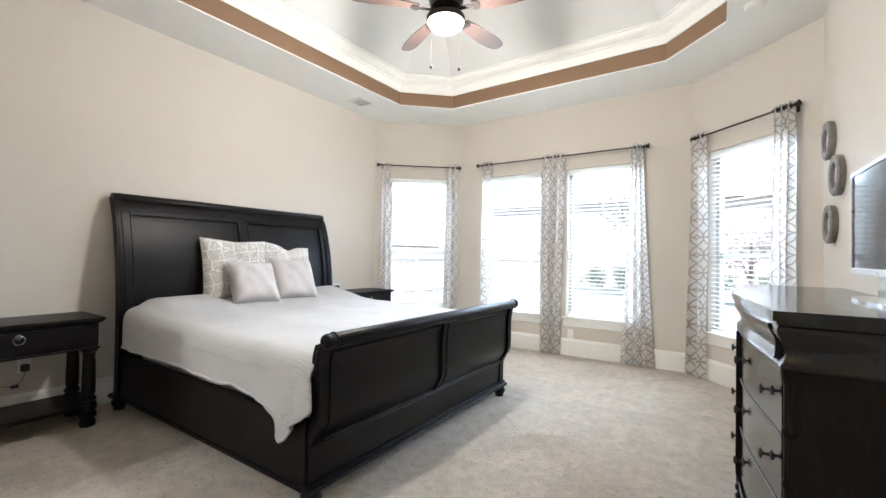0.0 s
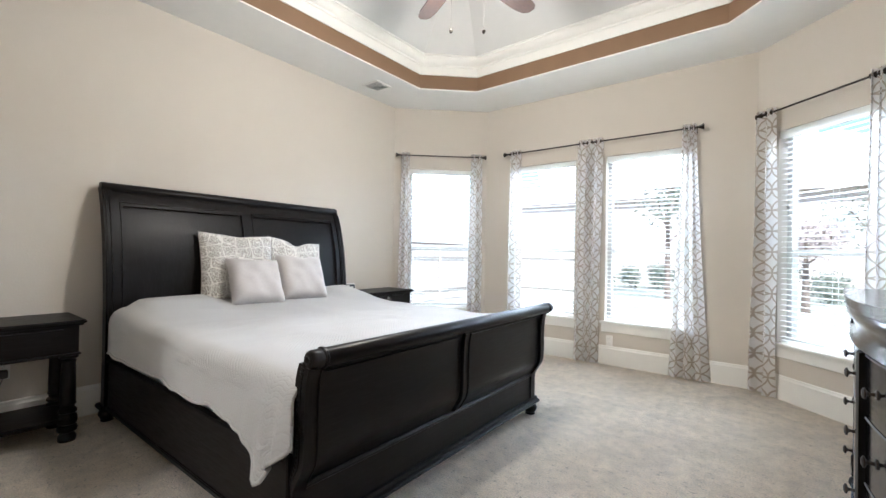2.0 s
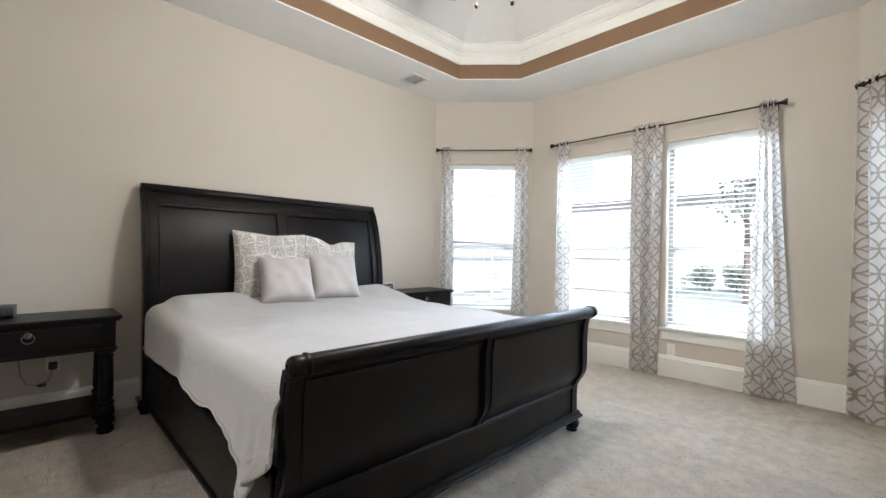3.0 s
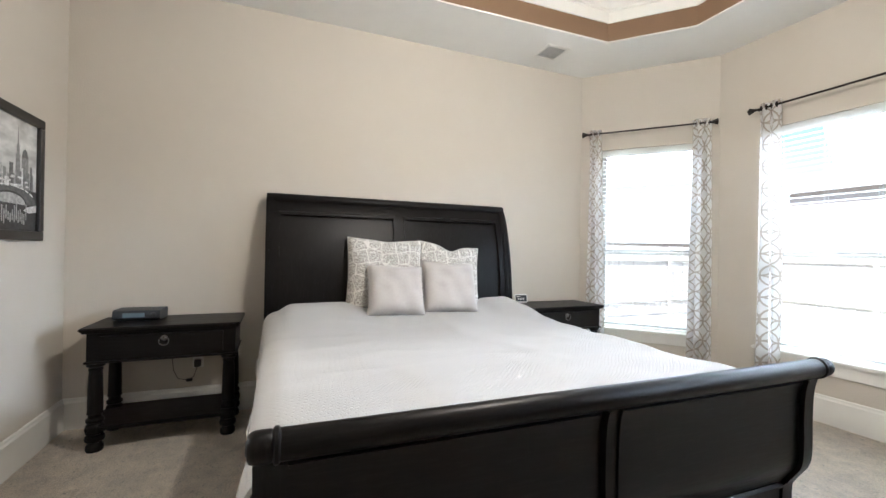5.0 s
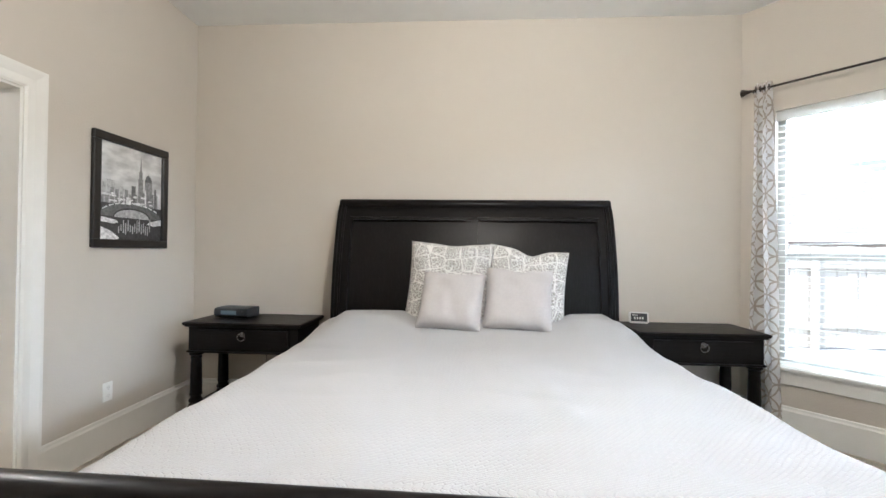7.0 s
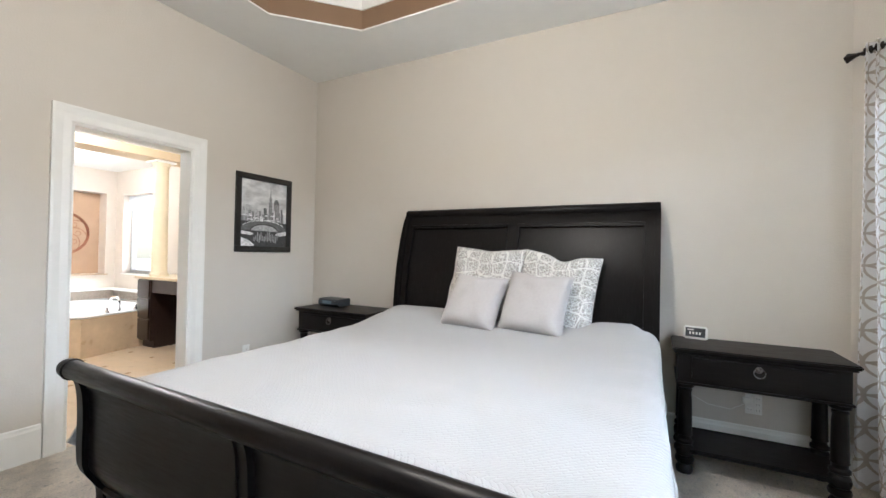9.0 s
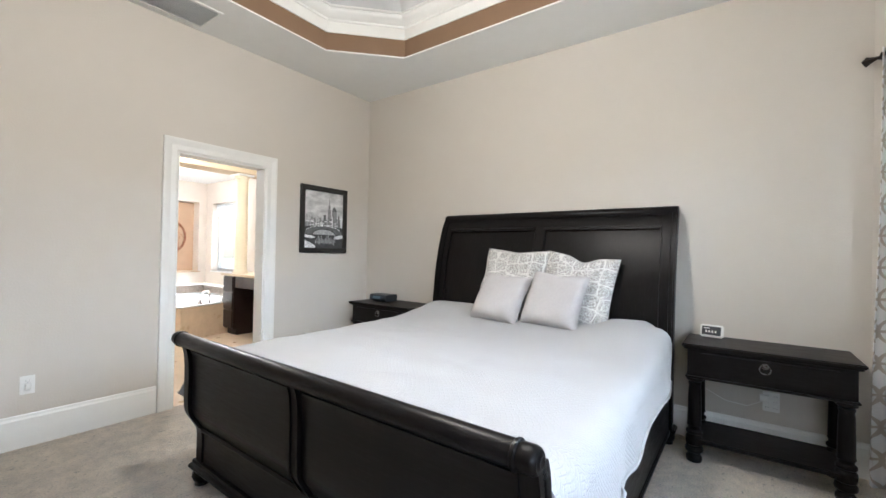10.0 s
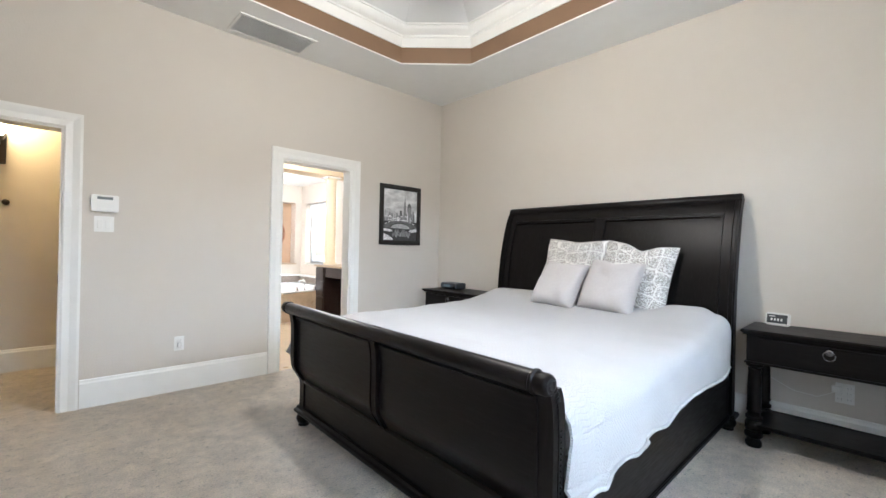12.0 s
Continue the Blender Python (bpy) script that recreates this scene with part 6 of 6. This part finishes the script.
def shingles(nt, b, tc):
    """Courses of weathered tabs, each a little lighter or darker than the next."""
    br = nt.nodes.new("ShaderNodeTexBrick")
    br.inputs["Scale"].default_value = 1.0
    br.inputs["Brick Width"].default_value, br.inputs["Row Height"].default_value, br.inputs["Mortar Size"].default_value = 0.42, 0.105, 0.010
    br.inputs["Color1"].default_value, br.inputs["Color2"].default_value, br.inputs["Mortar"].default_value = (0.42, 0.39, 0.36, 1), (0.32, 0.29, 0.265, 1), (0.20, 0.18, 0.165, 1)
    sep, cmb = nt.nodes.new("ShaderNodeSeparateXYZ"), nt.nodes.new("ShaderNodeCombineXYZ")
    nt.links.new(tc.outputs["Object"], sep.inputs[0])
    nt.links.new(math_node(nt, "ADD", sep.outputs[0], sep.outputs[1]), cmb.inputs[0])
    nt.links.new(sep.outputs[2], cmb.inputs[1])
    nt.links.new(cmb.outputs[0], br.inputs[0])
    nt.links.new(br.outputs[0], b.inputs["Base Color"])


ROOFM = coord_colour(material("grey_shingle", (0.3, 0.28, 0.26), 0.9), shingles)


def house(x0, y0, x1, y1, h, ridge, label, wins=()):
    ho = thing("house", label, "house")
    part("wall", boxes((x0, y0, -0.25, x1, y1, h)), BRICK, ho)
    bm = bmesh.new()
    e = 0.5
    b = [bm.verts.new(p) for p in ((x0 - e, y0 - e, h), (x1 + e, y0 - e, h), (x1 + e, y1 + e, h), (x0 - e, y1 + e, h))]
    if (x1 - x0) > (y1 - y0):
        r0, r1 = ((x0 + (y1 - y0) / 2, (y0 + y1) / 2, ridge), (x1 - (y1 - y0) / 2, (y0 + y1) / 2, ridge))
        r = [bm.verts.new(r0), bm.verts.new(r1)]
        fs = ((b[0], b[1], r[1], r[0]), (b[1], b[2], r[1]), (b[2], b[3], r[0], r[1]), (b[3], b[0], r[0]))
    else:
        r = [bm.verts.new(((x0 + x1) / 2, y0 + (x1 - x0) / 2, ridge)), bm.verts.new(((x0 + x1) / 2, y1 - (x1 - x0) / 2, ridge))]
        fs = ((b[0], b[1], r[0]), (b[1], b[2], r[1], r[0]), (b[2], b[3], r[1]), (b[3], b[0], r[0], r[1]))
    for f in fs:
        bm.faces.new(f)
    bm.faces.new(b[::-1])
    part("roof", bm, ROOFM, ho)
    part("fascia", boxes((x0 - e, y0 - e, h - 0.18, x1 + e, y0 - e + 0.03, h), (x1 + e - 0.03, y0 - e + 0.03, h - 0.18, x1 + e, y1 + e, h)), TRIM, ho)
    for wx0, wz0_, wx1, wz1_, face in wins:
        if face == "s":
            w = part("window", boxes((wx0 - 0.06, y0 - 0.04, wz0_ - 0.06, wx1 + 0.06, y0 - 0.001, wz1_ + 0.06)), TRIM, ho)
            part("pane", boxes((wx0, y0 - 0.05, wz0_, wx1, y0 - 0.041, wz1_)), PANE, w)
        else:
            w = part("window", boxes((x1 + 0.001, wx0 - 0.06, wz0_ - 0.06, x1 + 0.04, wx1 + 0.06, wz1_ + 0.06)), TRIM, ho)
            part("pane", boxes((x1 + 0.041, wx0, wz0_, x1 + 0.05, wx1, wz1_)), PANE, w)
    return ho


house(-22, 1.0, -10.2, 16, 1.75, 6.2, "single-storey pale brick house with a pale shingle roof beyond the fence")
house(-13, 26, 9, 36, 4.6, 8.2, "pale brick house with small windows across the garden", tuple((x, 2.1, x + 0.9, 3.4, "s") for x in (-9.5, -5.2, -1.5, 3.0, 6.0)))
house(15, 24, 30, 38, 3.2, 7.0, "far pale brick house beyond the trees", ((17, 1, 18.2, 2.3, "s"), (22, 1, 23.2, 2.3, "s")))
LEAF = material("leaves", (0.15, 0.16, 0.12), 0.7, noise_scale=3, noise_amount=0.4)
REDLEAF = material("reddish_leaves", (0.26, 0.21, 0.18), 0.7, noise_scale=3, noise_amount=0.4)
BARK = material("bark", (0.14, 0.11, 0.085), 0.9, noise_scale=20, noise_amount=0.3, stretch=(4, 4, 1))


def tree(x, y, h, r, leaf, label, n=2200, seed=0, low=0.35, name="tree"):
    rnd = random.Random(seed)
    t = thing(name, label, "tree" if name == "tree" else "shrub")
    bm = bmesh.new()
    z0 = -0.25
    cl = []
    if name == "tree":
        lathe([(0.10, z0), (0.075, z0 + h * 0.3), (0.05, z0 + h * 0.55), (0.02, z0 + h * 0.85)], 8, "z", (x, y, 0), bm)
        for k in range(9):
            a, zz = rnd.random() * 6.28, z0 + h * (low + 0.4 * rnd.random())
            e = (x + r * 0.7 * math.cos(a), y + r * 0.7 * math.sin(a), zz + h * 0.18)
            tube([(x, y, zz), ((x + e[0]) / 2, (y + e[1]) / 2, zz + h * 0.06), e], 0.022, 5, bm)
            cl.append((e, r * (0.35 + 0.25 * rnd.random())))
        cl.append(((x, y, z0 + h * 0.85), r * 0.5))
        part("trunk", bm, BARK, t, smooth=True)
    else:
        for k in range(10):
            a, q = rnd.random() * 6.28, rnd.random()
            cl.append(((x + r * 0.6 * q * math.cos(a), y + r * 0.6 * q * math.sin(a), z0 + h * (0.3 + 0.4 * rnd.random())), r * 0.45))
    bm = bmesh.new()
    for k in range(n):
        (cx_, cy_, cz_), cr = cl[rnd.randrange(len(cl))]
        d = Vector((rnd.gauss(0, 1), rnd.gauss(0, 1), rnd.gauss(0, 0.8)))
        d = d.normalized() * cr * rnd.random() ** 0.4
        p = Vector((cx_, cy_, cz_)) + d
        p.z = max(p.z, z0 + 0.05)
        s = 0.05 + 0.05 * rnd.random()
        u = Vector((rnd.gauss(0, 1), rnd.gauss(0, 1), rnd.gauss(0, 1))).normalized()
        v = u.orthogonal().normalized()
        q = [bm.verts.new(p + s * w) for w in (u, v * 0.45, -u, -v * 0.45)]
        bm.faces.new(q)
    part("crown", bm, leaf, t)
    return t


tree(-1.9, 15.5, 5.2, 1.3, LEAF, "slender young tree with thin green foliage", n=1500, seed=1)
tree(1.4, 14.5, 2.4, 0.8, REDLEAF, "low ornamental tree with reddish foliage", n=700, seed=3)
tree(3.4, 19.0, 3.6, 1.4, LEAF, "small green tree at the end of the garden", n=1200, seed=4)
for k, (x, y, h, r) in enumerate(((-4.2, 20.0, 1.1, 0.8), (-3.0, 20.3, 1.2, 0.9), (-1.8, 20.1, 1.0, 0.8), (0.6, 19.2, 1.0, 0.8), (2.2, 18.0, 1.1, 0.9))):
    tree(x, y, h, r, LEAF, "rounded green garden shrub", n=900, seed=20 + k, name="shrub")
